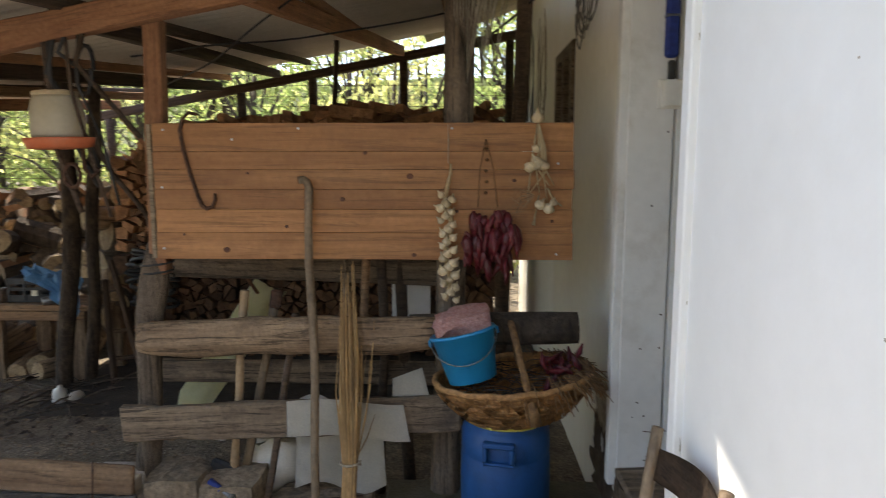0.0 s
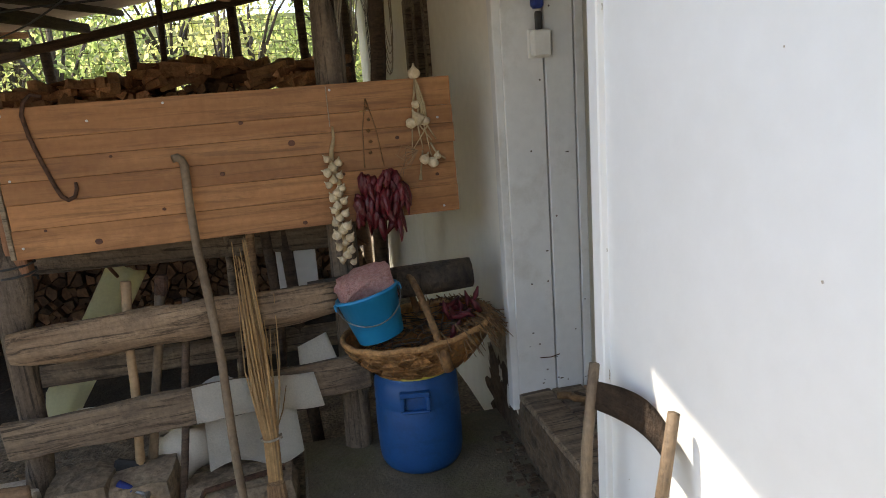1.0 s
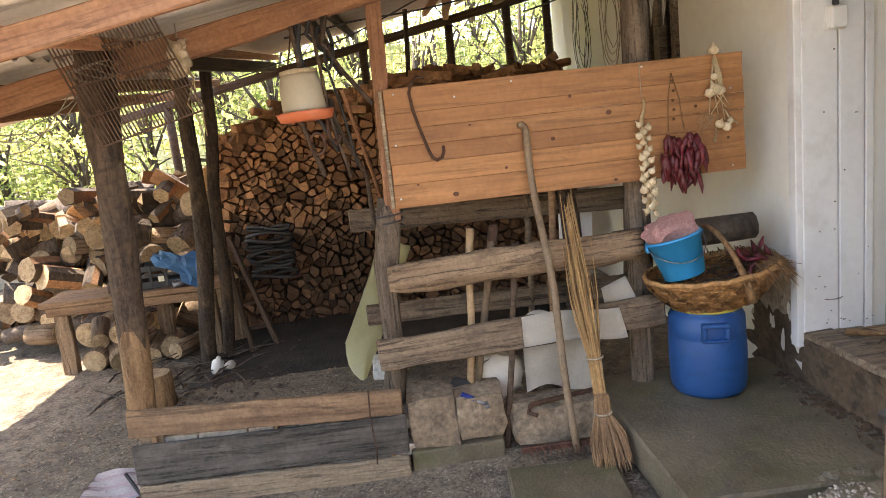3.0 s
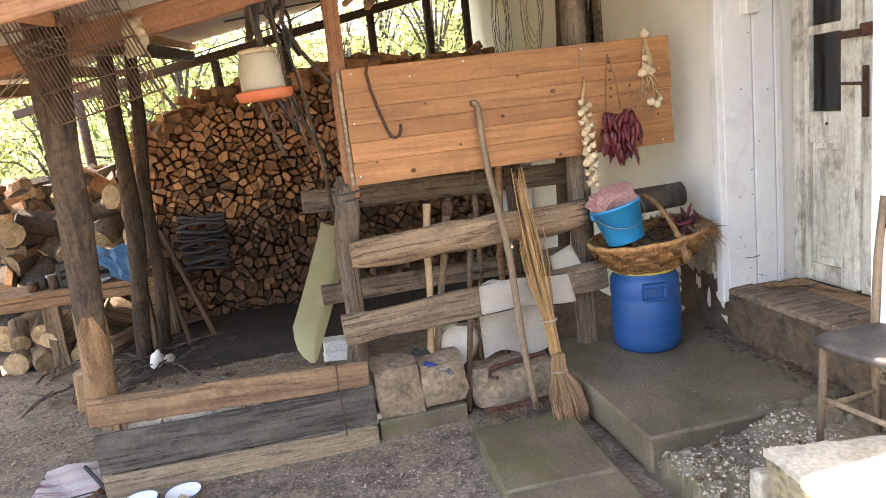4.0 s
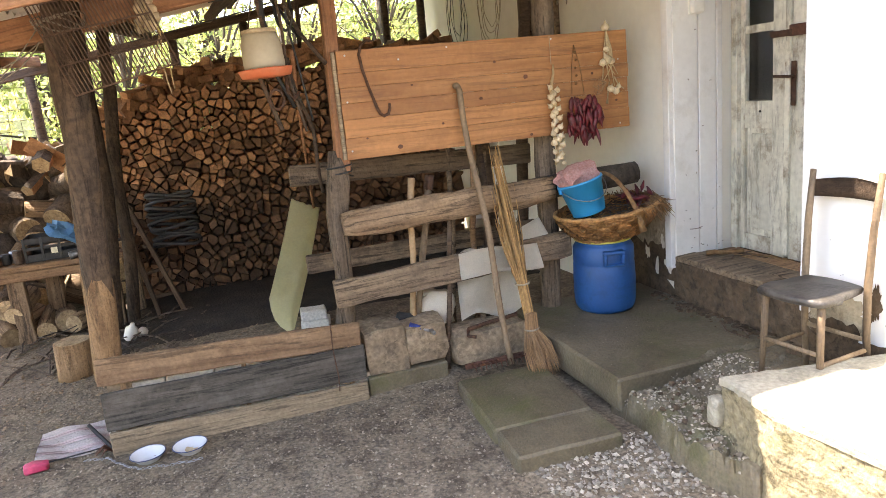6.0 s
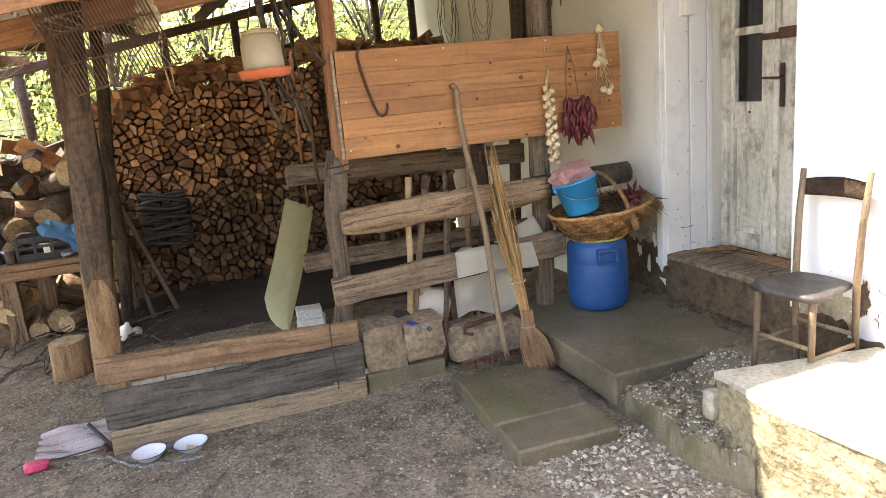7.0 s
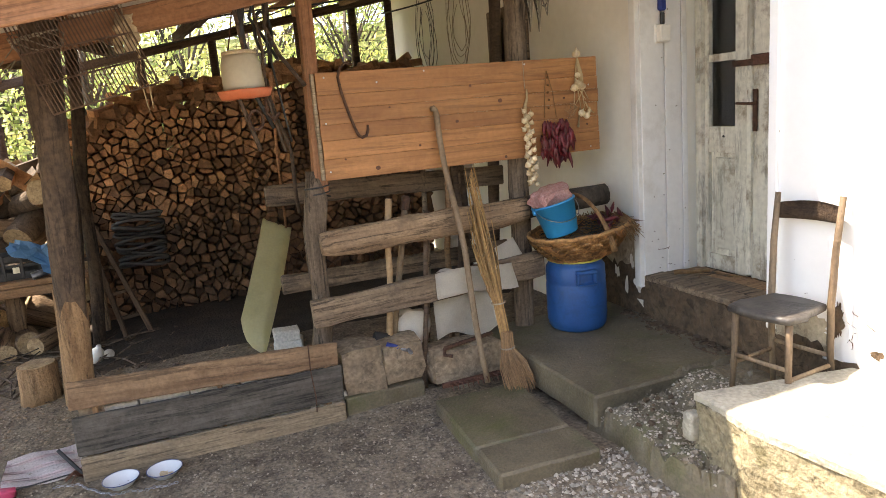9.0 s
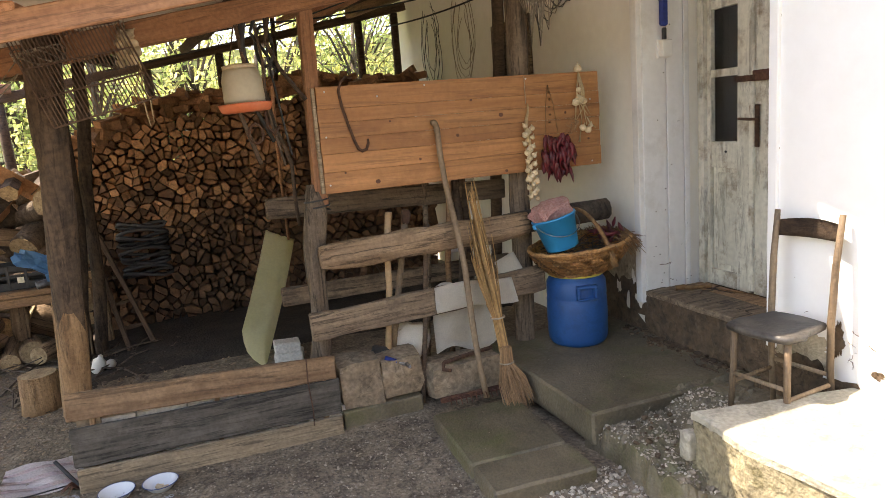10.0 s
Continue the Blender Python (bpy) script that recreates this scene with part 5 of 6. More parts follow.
for layer in range(7):
    n = 14 - layer
    for i in range(n):
        x = -2.0 - 0.02 * layer - (i % 8) * 0.22 + r_.uniform(-.06, .06)
        y = 2.95 + (i // 8) * 0.40 + layer * 0.10 + r_.uniform(-.06, .06)
        z = 0.02 + layer * 0.172 + r_.uniform(-.03, .03) + 0.1
        make_log(x, y, z, r_.uniform(0.065, 0.14), r_.uniform(0.15, 0.24), (r_.uniform(-25, 25), r_.uniform(-38, 38), r_.uniform(0, 180)), layer * 20 + i)
for i in range(8):
    make_log(-1.66 + r_.uniform(-.13, .1), 2.8 + r_.uniform(0, .6), 0.10 + 0.17 * i, 0.11 + 0.03 * (i % 2), 0.19, (r_.uniform(-20, 20), r_.uniform(-15, 15), 90 + r_.uniform(-50, 50)), 300 + i)


def heap_of(name, n, label, place, seg, rad, seed):
    """Many logs in one mesh: bark on their sides, pale wood on sawn ends."""
    r = random.Random(seed)
    bm = bmesh.new()
    for i in range(n):
        c, d = place(r)
        tube([c - d, c + d], [r.uniform(*rad)] * 2, r.choice(seg), 0.25, i, bm=bm)
    ob = solo(name, bm, M_bark, label, "firewood", kind="stuff")
    ob.data.materials.append(M_sawn)
    ob.data.materials.append(M_split)
    for k, f in enumerate(ob.data.polygons):
        whole = k % 7 in (0, 3)
        f.material_index = 1 if len(f.vertices) > 4 or len(f.vertices) == 3 else (2 if whole else 0)
    return ob


def on_top(r):
    c = Vector((r.uniform(-4.6, -1.75), r.uniform(3.0, 4.2), 0))
    c.z = 1.30 - 0.14 * abs(c.x + 2.3) + r.uniform(-0.25, 0.08)
    return c, Vector((r.uniform(-1, 1), r.uniform(-1, 1), r.uniform(-0.3, 0.3))).normalized() * r.uniform(0.13, 0.2)


def in_heap(r):
    c = Vector((r.uniform(-6.5, -2.6), r.uniform(2.9, 4.6), r.uniform(0, 1.05)))
    return c, Vector((r.uniform(-.5, .5), r.uniform(-1, 1), r.uniform(-0.3, 0.3))).normalized() * 0.2


heap_of("split_logs", 110, "split pale logs tumbled over the open heap", on_top, (3, 5, 6), (0.05, 0.09), 91)
heap_of("log_heap", 150, "wide open heap of sunlit sawn logs", in_heap, (9, 10), (0.08, 0.13), 92)


# ---- work table with crate and tarp
def make_table():
    t = thing("work_table", "rough low wooden work table with log legs", "table")
    for i, y in enumerate((2.18, 2.33, 2.48)):
        timber(t, "top_plank", (-2.95, y, 0.50 + 0.004 * i), (-1.50 - 0.05 * i, y, 0.50 - 0.003 * i), 0.045, 0.14, M_brown, seed=i, cuts=8)
    timber(t, "apron", (-2.90, 2.12, 0.44), (-1.56, 2.12, 0.44), 0.07, 0.03, M_brown, seed=5)
    for x, y in ((-2.82, 2.18), (-2.30, 2.18), (-2.12, 2.5), (-1.64, 2.18), (-1.52, 2.48)):
        timber(t, "leg", (x, y, -0.13), (x + 0.01, y, 0.475), 0.07, 0.12, M_plank, rough=0.012, cuts=7, seed=int(x * 10))
    return t


make_table()
ur = random.Random(77)
for i in range(9):
    make_log(-2.65 + 0.15 * (i % 6) + ur.uniform(-.04, .04), 2.36 + ur.uniform(-.08, .1), -0.01 + 0.16 * (i // 6) + ur.uniform(0, .03), ur.uniform(0.07, 0.10), 0.20, (ur.uniform(-10, 10), ur.uniform(-12, 12), 90 + ur.uniform(-30, 30)), 501 + 3 * i)


def make_crate():
    c = thing("plastic_crate", "black slatted plastic crate on the table", "crate", m=pose(-2.02, 2.34, 0.525, 0, 0, 4))
    w, d, h = 0.36, 0.26, 0.19
    part("base", box(w, d, 0.012, (0, 0, 0.006)), M_crate, c)
    for z, hh in ((0.035, 0.05), (0.105, 0.025), (0.165, 0.045)):
        for s in (-1, 1):
            part("slat", box(w, 0.01, hh, (0, s * d / 2, z), bevel=0.002), M_crate, c)
            part("slat", box(0.01, d - 0.012, hh, (s * w / 2, 0, z), bevel=0.002), M_crate, c)
    for x in (-w / 2, -w / 6, w / 6, w / 2):
        part("rib", box(0.02, 0.014, h, (x, -d / 2 - 0.002, h / 2), bevel=0.002), M_crate, c)
    part("label", box(0.045, 0.004, 0.045, (0.02, -d / 2 - 0.011, 0.075)), M_label, c, "small cream paper label")


make_crate()
tarp = solo("blue_tarp", thick(sheet(1, 1, 7, 6, lambda u, v: (-1.95 + 0.40 * u - 0.05 * v + 0.05 * noise.noise(Vector((u * 4, v * 4, 1))), 2.17 - 0.08 * abs(math.sin(u * 7 + v * 3)) - 0.05 * v, 0.84 - 0.08 * u - (0.06 + 0.26 * u) * v + 0.07 * noise.noise(Vector((u * 3.5, v * 3.5, 6))))), 0.004), M_tarp, "crumpled light blue tarpaulin on the table", "tarpaulin", smooth=False)
can = thing("spray_can", "small silver and blue can lying on the table", "can", m=pose(-1.88, 2.12, 0.55, 0, 80, 20))
part("body", lathe([(0.028, 0), (0.03, 0.005), (0.03, 0.10), (0.02, 0.115)], 16), M_steel, can, smooth=True)
part("cap", lathe([(0.02, 0.115), (0.02, 0.14), (0.015, 0.145)], 16), M_tarp, can, smooth=True)
for i in range(5):
    solo("tin", lathe([(0.03, 0), (0.035, 0.01), (0.035, 0.07 + 0.01 * i), (0.03, 0.075 + 0.01 * i)], 14), (M_iron, M_black, M_steel, M_dark, M_iron)[i], "small old tin on the table", "tin", m=pose(-2.40 + 0.05 * i, 2.22 + 0.05 * (i % 3), 0.525), group="tins on the table", smooth=True)
stump = thing("chopping_stump", "short pale sawn stump on the earth", "stump", m=pose(-1.77, 1.13, -0.11))
stump_trunk = part("trunk", tube([(0, 0, 0), (0, 0, 0.1), (0.005, 0, 0.26)], [0.128, 0.118, 0.115], 18, 0.12, 2), M_bare, stump, smooth=True)
part("cut_top", lathe([(0.108, 0), (0.106, 0.004), (0.02, 0.006)], 18), M_sawn, stump_trunk, "grey sawn top", at=pose(0.005, 0, 0.259))


# ---- dark ladder frame and clutter between the posts
lad = thing("old_ladder", "short dark wooden ladder leaning in the shed", "ladder")
timber(lad, "stile", (-1.12, 2.10, -0.06), (-1.42, 2.28, 0.85), 0.05, 0.035, M_dark, seed=1)
timber(lad, "stile", (-1.30, 2.0, -0.06), (-1.46, 2.25, 0.70), 0.05, 0.035, M_dark, seed=2)
for i in range(3):
    timber(lad, "rung", (-1.36, 2.07 + 0.06 * i, 0.12 + 0.2 * i), (-1.18 - 0.06 * i, 2.15 + 0.05 * i, 0.12 + 0.2 * i), 0.03, 0.02, M_dark, seed=3 + i)
hose = thing("rubber_hose", "coiled black rubber hose hung on a post", "hose")
for i in range(9):
    part("coil", tube([(-1.10 + 0.19 * math.cos(a * 0.5 + i), 2.30 + 0.06 * math.sin(a * 0.5), 0.50 + 0.05 * i + 0.02 * math.sin(a)) for a in range(14)], 0.016, 6), M_black, hose, smooth=True)
for i, (x, y, s) in enumerate(((-1.50, 1.62, 0.075), (-1.42, 1.74, 0.065))):
    solo("white_bottle", lathe([(s * 0.5, 0), (s * 0.6, 0.01), (s * 0.6, 0.09), (s * 0.25, 0.12), (s * 0.22, 0.14)], 14), M_white, "small dusty white plastic bottle on the earth", "bottle", m=pose(x, y, -0.05, 60 * i + 20, 20, 0), group="white bottles", smooth=True)

# ---- gutter, white blocks
def gutter_fn(u, v):
    """A trough folded along one ridge: a straight side, and a side that curls in to the foot."""
    top_l, knee, foot_l = Vector((-0.165, 1.87, 0.79)), Vector((-0.488, 1.25, 0.165)), Vector((-0.395, 1.05, -0.045))
    top_r, foot_r = Vector((0.055, 1.87, 0.685)), Vector((-0.355, 1.05, -0.055))
    if v < 0.8:
        left = top_l.lerp(knee, v / 0.8)
    else:
        k = (v - 0.8) / 0.2
        left = knee.lerp(foot_l, k) + Vector((-0.03, 0, -0.03)) * math.sin(math.pi * k)
    p = left.lerp(top_r.lerp(foot_r, v), u)
    p.y -= 0.075 * (min(u / 0.72, (1 - u) / 0.28)) ** 0.8 * (1 - 0.5 * v)
    p.x += 0.012 * math.sin(math.pi * v)
    if v == 0:
        p.z += 0.014 * noise.noise(Vector((u * 9, 0, 3)))
    return p


gut = solo("plastic_gutter", thick(sheet(1, 1, 16, 20, gutter_fn), 0.004), M_gutter, "pale yellow half-round plastic piece leaning on the stack", "gutter", smooth=True)
for i, (z, w) in enumerate(((0.09, 0.20), (0.16, 0.18))):
    solo("white_block", box(w, 0.13, 0.072, bevel=0.008, rough=0.006, cuts=3, seed=i), M_brick, "chipped white building block on the earth", "block", m=pose(-0.19 - 0.01 * i, 1.04, z - 0.10, 0, 0, -12 + 9 * i), group="white blocks")


# ---- poultry drinker hung from the beam, with hoses and harness straps
fd = thing("poultry_drinker", "hanging poultry drinker, milky jar on an orange tray", "drinker", m=pose(-0.365, -0.05, 1.67, 0, -2, 0))
jar = part("jar", lathe([(0.10, 0.03), (0.103, 0.05), (0.10, 0.15), (0.09, 0.19), (0.083, 0.205)], 32), M_feeder, fd, "milky translucent jar", smooth=True)
part("lid", lathe([(0.083, 0.205), (0.087, 0.207), (0.087, 0.222), (0.06, 0.228)], 32), M_garlic, jar, "cream-orange lid", smooth=True)
part("tray", lathe([(0.095, -0.01), (0.122, -0.006), (0.132, 0.02), (0.136, 0.034), (0.128, 0.034), (0.12, 0.012), (0.10, 0.01)], 36), M_orange, fd, "orange-red plastic tray", smooth=True)
part("hanger", tube([(-0.05, 0, 0.225), (-0.02, 0, 0.33), (0.01, 0, 0.45), (0.02, 0, 0.50)], 0.004, 6), M_iron, fd, smooth=True)
hs = thing("harness_bundle", "bundle of dark leather straps and cords on the beam", "straps")
hr = random.Random(2)
for i in range(7):
    x0 = -0.38 + 0.03 * i
    drop = hr.uniform(0.25, 0.75)
    pts = [(x0, -0.10, 2.16), (x0 + hr.uniform(-.05, .03), -0.12, 2.12 - drop * 0.3), (x0 + hr.uniform(-.03, .08), -0.03, 2.12 - drop * 0.6), (x0 + 0.08 + hr.uniform(-.03, .07), 0.0, 2.12 - drop)]
    part("strap", tube(curve_pts(pts[0], pts[1], 3) + curve_pts(pts[1], pts[2], 3)[1:] + curve_pts(pts[2], pts[3], 3)[1:], hr.uniform(0.006, 0.013), 6, 0.2, i), M_black if i % 3 else M_dark, hs, smooth=True)
for i in range(1):
    c = Vector((-0.24 + 0.05 * i, -0.06, 1.98 - 0.05 * i))
    part("strap_loop", tube([c + Vector((0.04 * math.cos(a * 0.42), 0.02 * math.sin(a * 0.3), 0.10 * math.sin(a * 0.42))) for a in range(16)], 0.009, 6), M_black, hs, smooth=True)
part("long_cord", tube(curve_pts((-0.23, 0.0, 1.75), (-0.10, 0.35, 1.0), 8, 0.02, 0.05, 4), 0.012, 6), M_dark, hs, smooth=True)
part("red_rod", tube([(-0.20, 0.15, 1.80), (-0.13, 0.8, 1.35), (-0.04, 1.5, 0.75)], 0.011, 6), M_red, hs, "thin red-brown rod", smooth=True)
part("ring", tube([(-0.33 + 0.035 * math.cos(a * 0.5), -0.04, 1.55 + 0.05 * math.sin(a * 0.5)) for a in range(14)], 0.008, 6), M_iron, hs, smooth=True)
part("hook", tube([(-0.27, -0.05, 1.66), (-0.27, -0.05, 1.58), (-0.24, -0.05, 1.54), (-0.21, -0.05, 1.58)], 0.009, 6), M_iron, hs, smooth=True)

# ---- garlic under the beam, and a torn net
b2 = thing("garlic_cluster", "small cluster of old garlic bulbs under the beam", "garlic")
for k in range(13):
    part("bulb", bulb_bm(0.022 + 0.004 * (k % 3), k), M_garlic, b2, smooth=True, at=pose(-0.87 + 0.045 * math.cos(k * 2.4) * (0.4 + 0.05 * k), -0.14 - 0.02 * (k % 3), 2.05 - 0.011 * k, 40 * math.sin(k * 3), 50 * math.cos(k * 2), 0))
for k in range(2):
    part("dry_stem", tube(curve_pts((-0.86, -0.14, 1.95), (-0.82 + 0.02 * k, -0.14, 1.62 + 0.03 * k), 6, 0, 0.05, k), [0.004] * 6 + [0.002], 5), M_stem, b2, smooth=True)
part("hanger", tube([(-0.87, -0.13, 2.14), (-0.87, -0.14, 2.02)], 0.003, 5), M_cord, b2)


def make_net():
    bm = bmesh.new()
    def at(u, v):
        p = Vector((-1.36 + 0.44 * u + 0.16 * v, -0.34 + 0.03 * u + 0.03 * v, 2.14 + 0.05 * u - 0.50 * v + 0.06 * u * v))
        return p
    for i in range(30):
        tube([at(i / 29, j / 3) for j in range(4)], 0.0034, 4, bm=bm, caps=False)
    for j in range(5):
        tube([at(i / 4, j / 4) for i in range(5)], 0.0045, 5, bm=bm)
    for u in (0, 1):
        tube([at(u, j / 4) for j in range(5)], 0.0045, 5, bm=bm)
    return solo("metal_grate", bm, M_net, "rusty wire grate hung askew by the post", "grate", kind="stuff")


make_net()
wire = thing("wire_tangle", "tangled thin wires looped round the post top", "wire")
for i in range(5):
    part("loop", tube([(-1.225 + (0.085 + 0.006 * i) * math.cos(a * 0.45 + i), -0.21 + 0.09 * math.sin(a * 0.45 + i), 1.93 + 0.012 * i + 0.02 * math.sin(a + i)) for a in range(15)], 0.0035, 5), M_wirepale, wire, smooth=True)
for i in range(3):
    part("loose_end", tube(curve_pts((-1.32, -0.1, 1.95), (-1.75 - 0.15 * i, -0.1 + 0.1 * i, 1.75 + 0.05 * i), 8, 0.08 * (i + 1), 0.06, i), 0.003, 5), M_wirepale, wire, smooth=True)

# ---- wires and straps near the house
coil = thing("wire_coil", "coils of old grey cable hung on the post", "cable")
for i in range(12):
    x0 = 1.30 + 0.012 * i
    part("strand", tube([(x0, 0.04 - 0.006 * i, 2.50), (x0 + 0.03 + 0.01 * (i % 4), 0.02, 2.30), (x0 + 0.02 - 0.012 * (i % 5), 0.0, 2.05 - 0.03 * (i % 5)), (x0 - 0.03, 0.03, 2.2), (x0 - 0.035, 0.05, 2.48)], 0.0035, 5), M_wirepale, coil, smooth=True)
coil2 = thing("wire_coil", "loops of thin cable hung on the house wall", "cable")
for i in range(7):
    part("loop", tube([(XW - 0.03, 0.55 + 0.05 * i + (0.22 - 0.015 * i) * math.cos(a * 0.42), 2.42 + (0.13 + 0.012 * i) * math.sin(a * 0.42) + 0.07 * noise.noise(Vector((a * 0.35, i * 2.3, 1)))) for a in range(16)], 0.0035, 5), M_wirepale if i % 2 else M_black, coil2, smooth=True)
for k, (y, z) in enumerate(((2.4, 2.3), (3.3, 2.3))):
    c = thing("wire_coil", "long drooping loop of thin wire on the house wall", "cable")
    for i in range(5):
        part("loop", tube([(XW - 0.03 - 0.004 * i, y + (0.12 + 0.04 * i) * math.cos(a * 0.36 + 1.9) + 0.11 * noise.noise(Vector((a * 0.3, i * 3.7, k))), z + (0.26 + 0.05 * i) * math.sin(a * 0.36 + 1.9) + 0.08 * noise.noise(Vector((i * 2.9, a * 0.3, k + 5)))) for a in range(16)], 0.003, 5), M_black if k else M_cord, c, smooth=True)
cable = solo("cable", tube(curve_pts((XW - 0.02, 0.1, 2.62), (1.25, 2.68, 2.45), 14, 0.08), 0.008, 6), M_black, "dark cable running under the roof", "cable", smooth=True)
cable2 = solo("cable", tube(curve_pts((-1.2, 2.6, 2.15), (0.6, 0.2, 2.34), 14, 0.05, 0.05, 3), 0.005, 6), M_black, "thin dark cable under the roof", "cable", smooth=True)
cable3 = solo("cable", tube(curve_pts((-0.6, 1.0, 2.2), (1.4, 1.2, 2.5), 14, 0.04, 0.08, 5), 0.006, 6), M_black, "thin dark cable across the shed", "cable", smooth=True)
sw = thing("switch_box", "small white electric box on the door lining", "electric box")
part("box", box(0.075, 0.045, 0.10, (2.085, Y0 - 0.05, 1.86), bevel=0.006), M_white, sw)
part("back_plate", box(0.085, 0.012, 0.11, (2.08, Y0 - 0.03, 1.86), bevel=0.003), M_white, sw)
lamp = thing("blue_torch", "dark blue torch hung by the door", "torch")
part("body", box(0.05, 0.035, 0.42, (2.075, Y0 - 0.05, 2.20), bevel=0.01), M_strap, lamp)
part("neck", box(0.026, 0.022, 0.07, (2.078, Y0 - 0.05, 1.945), bevel=0.005), M_black, lamp)
part("ring", box(0.052, 0.037, 0.012, (2.075, Y0 - 0.05, 2.14), bevel=0.003), M_steel, lamp)


# ---- chair
def make_chair():
    """Bentwood chair: two tall back posts, curved top rail, shaped dark seat, round front legs."""
    c = thing("wooden_chair", "old wooden chair with dark seat and worn legs", "chair", m=CHAIR)
    sh = 0.42
    bm = bmesh.new()
    n = 24
    pts = []
    for i in range(n):
        a = 2 * math.pi * i / n
        x, y = math.cos(a), math.sin(a)
        k = 1 / max(abs(x), abs(y)) ** 0.62
        w = 0.205 if y < 0 else 0.175
        pts.append((x * k * w * 0.97, y * k * 0.19))
    lo = [bm.verts.new((x * 0.97, y * 0.97, sh - 0.028)) for x, y in pts]
    mid_ = [bm.verts.new((x, y, sh - 0.012)) for x, y in pts]
    up = [bm.verts.new((x * 0.96, y * 0.96, sh)) for x, y in pts]
    inn = [bm.verts.new((x * 0.5, y * 0.5, sh - 0.008)) for x, y in pts]
    for a, b in ((lo, mid_), (mid_, up), (up, inn)):
        for i in range(n):
            bm.faces.new((a[i], a[(i + 1) % n], b[(i + 1) % n], b[i]))
    bm.faces.new(inn); bm.faces.new(list(reversed(lo)))
    part("seat", bm, M_seat, c, "worn dark grey seat", smooth=True)
    for s in (-1, 1):
        part("front_leg", tube([(s * 0.165, -0.145, 0), (s * 0.155, -0.135, 0.2), (s * 0.15, -0.13, sh - 0.02)], [0.014, 0.0165, 0.018], 10, 0.05), M_legs, c, smooth=True)
        part("back_post", tube([(s * 0.17, 0.20, 0), (s * 0.165, 0.175, 0.22), (s * 0.165, 0.17, sh), (s * 0.17, 0.19, 0.65), (s * 0.175, 0.225, 0.85)], [0.015, 0.017, 0.018, 0.017, 0.015], 10, 0.05), M_legs if s > 0 else M_stick, c, "pale worn back post" if s > 0 else "dark brown back post", smooth=True)
    part("top_rail", thick(sheet(1, 1, 12, 3, lambda u, v: (-0.172 + 0.344 * u, 0.222 + 0.035 * math.sin(math.pi * u) - 0.015 * v, 0.808 - 0.066 * v + 0.012 * math.sin(math.pi * u) * (1 - v) - 0.02 * (1 - v) * 0)), 0.014), M_dark, c, "curved dark top rail", smooth=True)
    for a, b, z in (((-0.16, -0.14), (-0.165, 0.19), 0.16), ((0.16, -0.14), (0.165, 0.19), 0.16), ((-0.158, -0.137), (0.158, -0.137), 0.20), ((-0.165, 0.18), (0.165, 0.18), 0.2)):
        part("stretcher", tube([(a[0], a[1], z), (b[0], b[1], z)], 0.010, 8), M_stick, c, smooth=True)
    return c


CHAIR = pose(1.552, -1.60, 0.145, 0, 0, -83) @ Matrix.Diagonal((0.84, 0.86, 1.05, 1))
make_chair()

# ---- broken ledge beside the slab, and the pale block by it
led = thing("rubble_ledge", "broken rubble and concrete ledge beside the slab", "ledge", kind="structure")
EDGE = [(0.965, -1.00), (0.98, -1.22), (0.955, -1.50), (0.96, -1.70), (1.03, -1.88), (1.95, -1.95), (1.95, -1.00)]


def ledge_inside(x, y):
    """Distance inside the ledge's outline, negative outside."""
    best, inside = 9.0, False
    for (xa, ya), (xb, yb) in zip(EDGE, EDGE[1:] + EDGE[:1]):
        t = max(0, min(1, ((x - xa) * (xb - xa) + (y - ya) * (yb - ya)) / ((xb - xa) ** 2 + (yb - ya) ** 2)))
        best = min(best, math.hypot(x - xa - t * (xb - xa), y - ya - t * (yb - ya)))
        if (ya > y) != (yb > y) and x < (xb - xa) * (y - ya) / (yb - ya) + xa:
            inside = not inside
    return best if inside else -best


def ledge_z(x, y):
    d = ledge_inside(x, y) + 0.02 * noise.noise(Vector((x * 14, y * 14, 1)))
    k = max(0.0, min(1.0, (d + 0.012) / 0.03))
    near = max(0.0, min(1.0, (x - 1.30) / 0.2))
    top = 0.045 + 0.075 * near + (0.03 - 0.02 * near) * noise.noise(Vector((x * 8, y * 8, 4))) + 0.012 * noise.noise(Vector((x * 25, y * 25, 4)))
    top -= 0.035 * max(0.0, 1 - abs(noise.noise(Vector((x * 4, y * 4, 9)))) * 14)
    top -= 0.07 * max(0.0, 1 - abs(y + 1.085 + 0.02 * noise.noise(Vector((x * 9, 0, 2)))) / 0.03)
    return -0.16 + (top + 0.16) * k


lb = bmesh.new()
lgx, lgy = [0.90 + 0.0175 * i for i in range(61)], [-2.00 + 0.0175 * j for j in range(58)]
lgrid = [[lb.verts.new((x, y, ledge_z(x, y))) for x in lgx] for y in lgy]
for ra, rb in zip(lgrid, lgrid[1:]):
    for i in range(60):
        lb.faces.new((ra[i], ra[i + 1], rb[i + 1], rb[i]))
part("broken_concrete", lb, M_conc, led, "broken mossy concrete")
lr = random.Random(6)
for i in range(240):
    s = 0.005 + 0.014 * lr.random() ** 2.5
    x, y = lr.uniform(0.97, 1.45), lr.uniform(-1.78, -1.06)
    if ledge_inside(x, y) < 0.02:
        continue
    part("stone", rock(s * 1.4, s * 1.2, s, i, s * 0.15, 1), M_rubble if i % 3 == 0 else M_pebble, led, at=pose(x, y, ledge_z(x, y) + s * 0.3, lr.uniform(-30, 30), lr.uniform(-30, 30), lr.uniform(0, 360)))
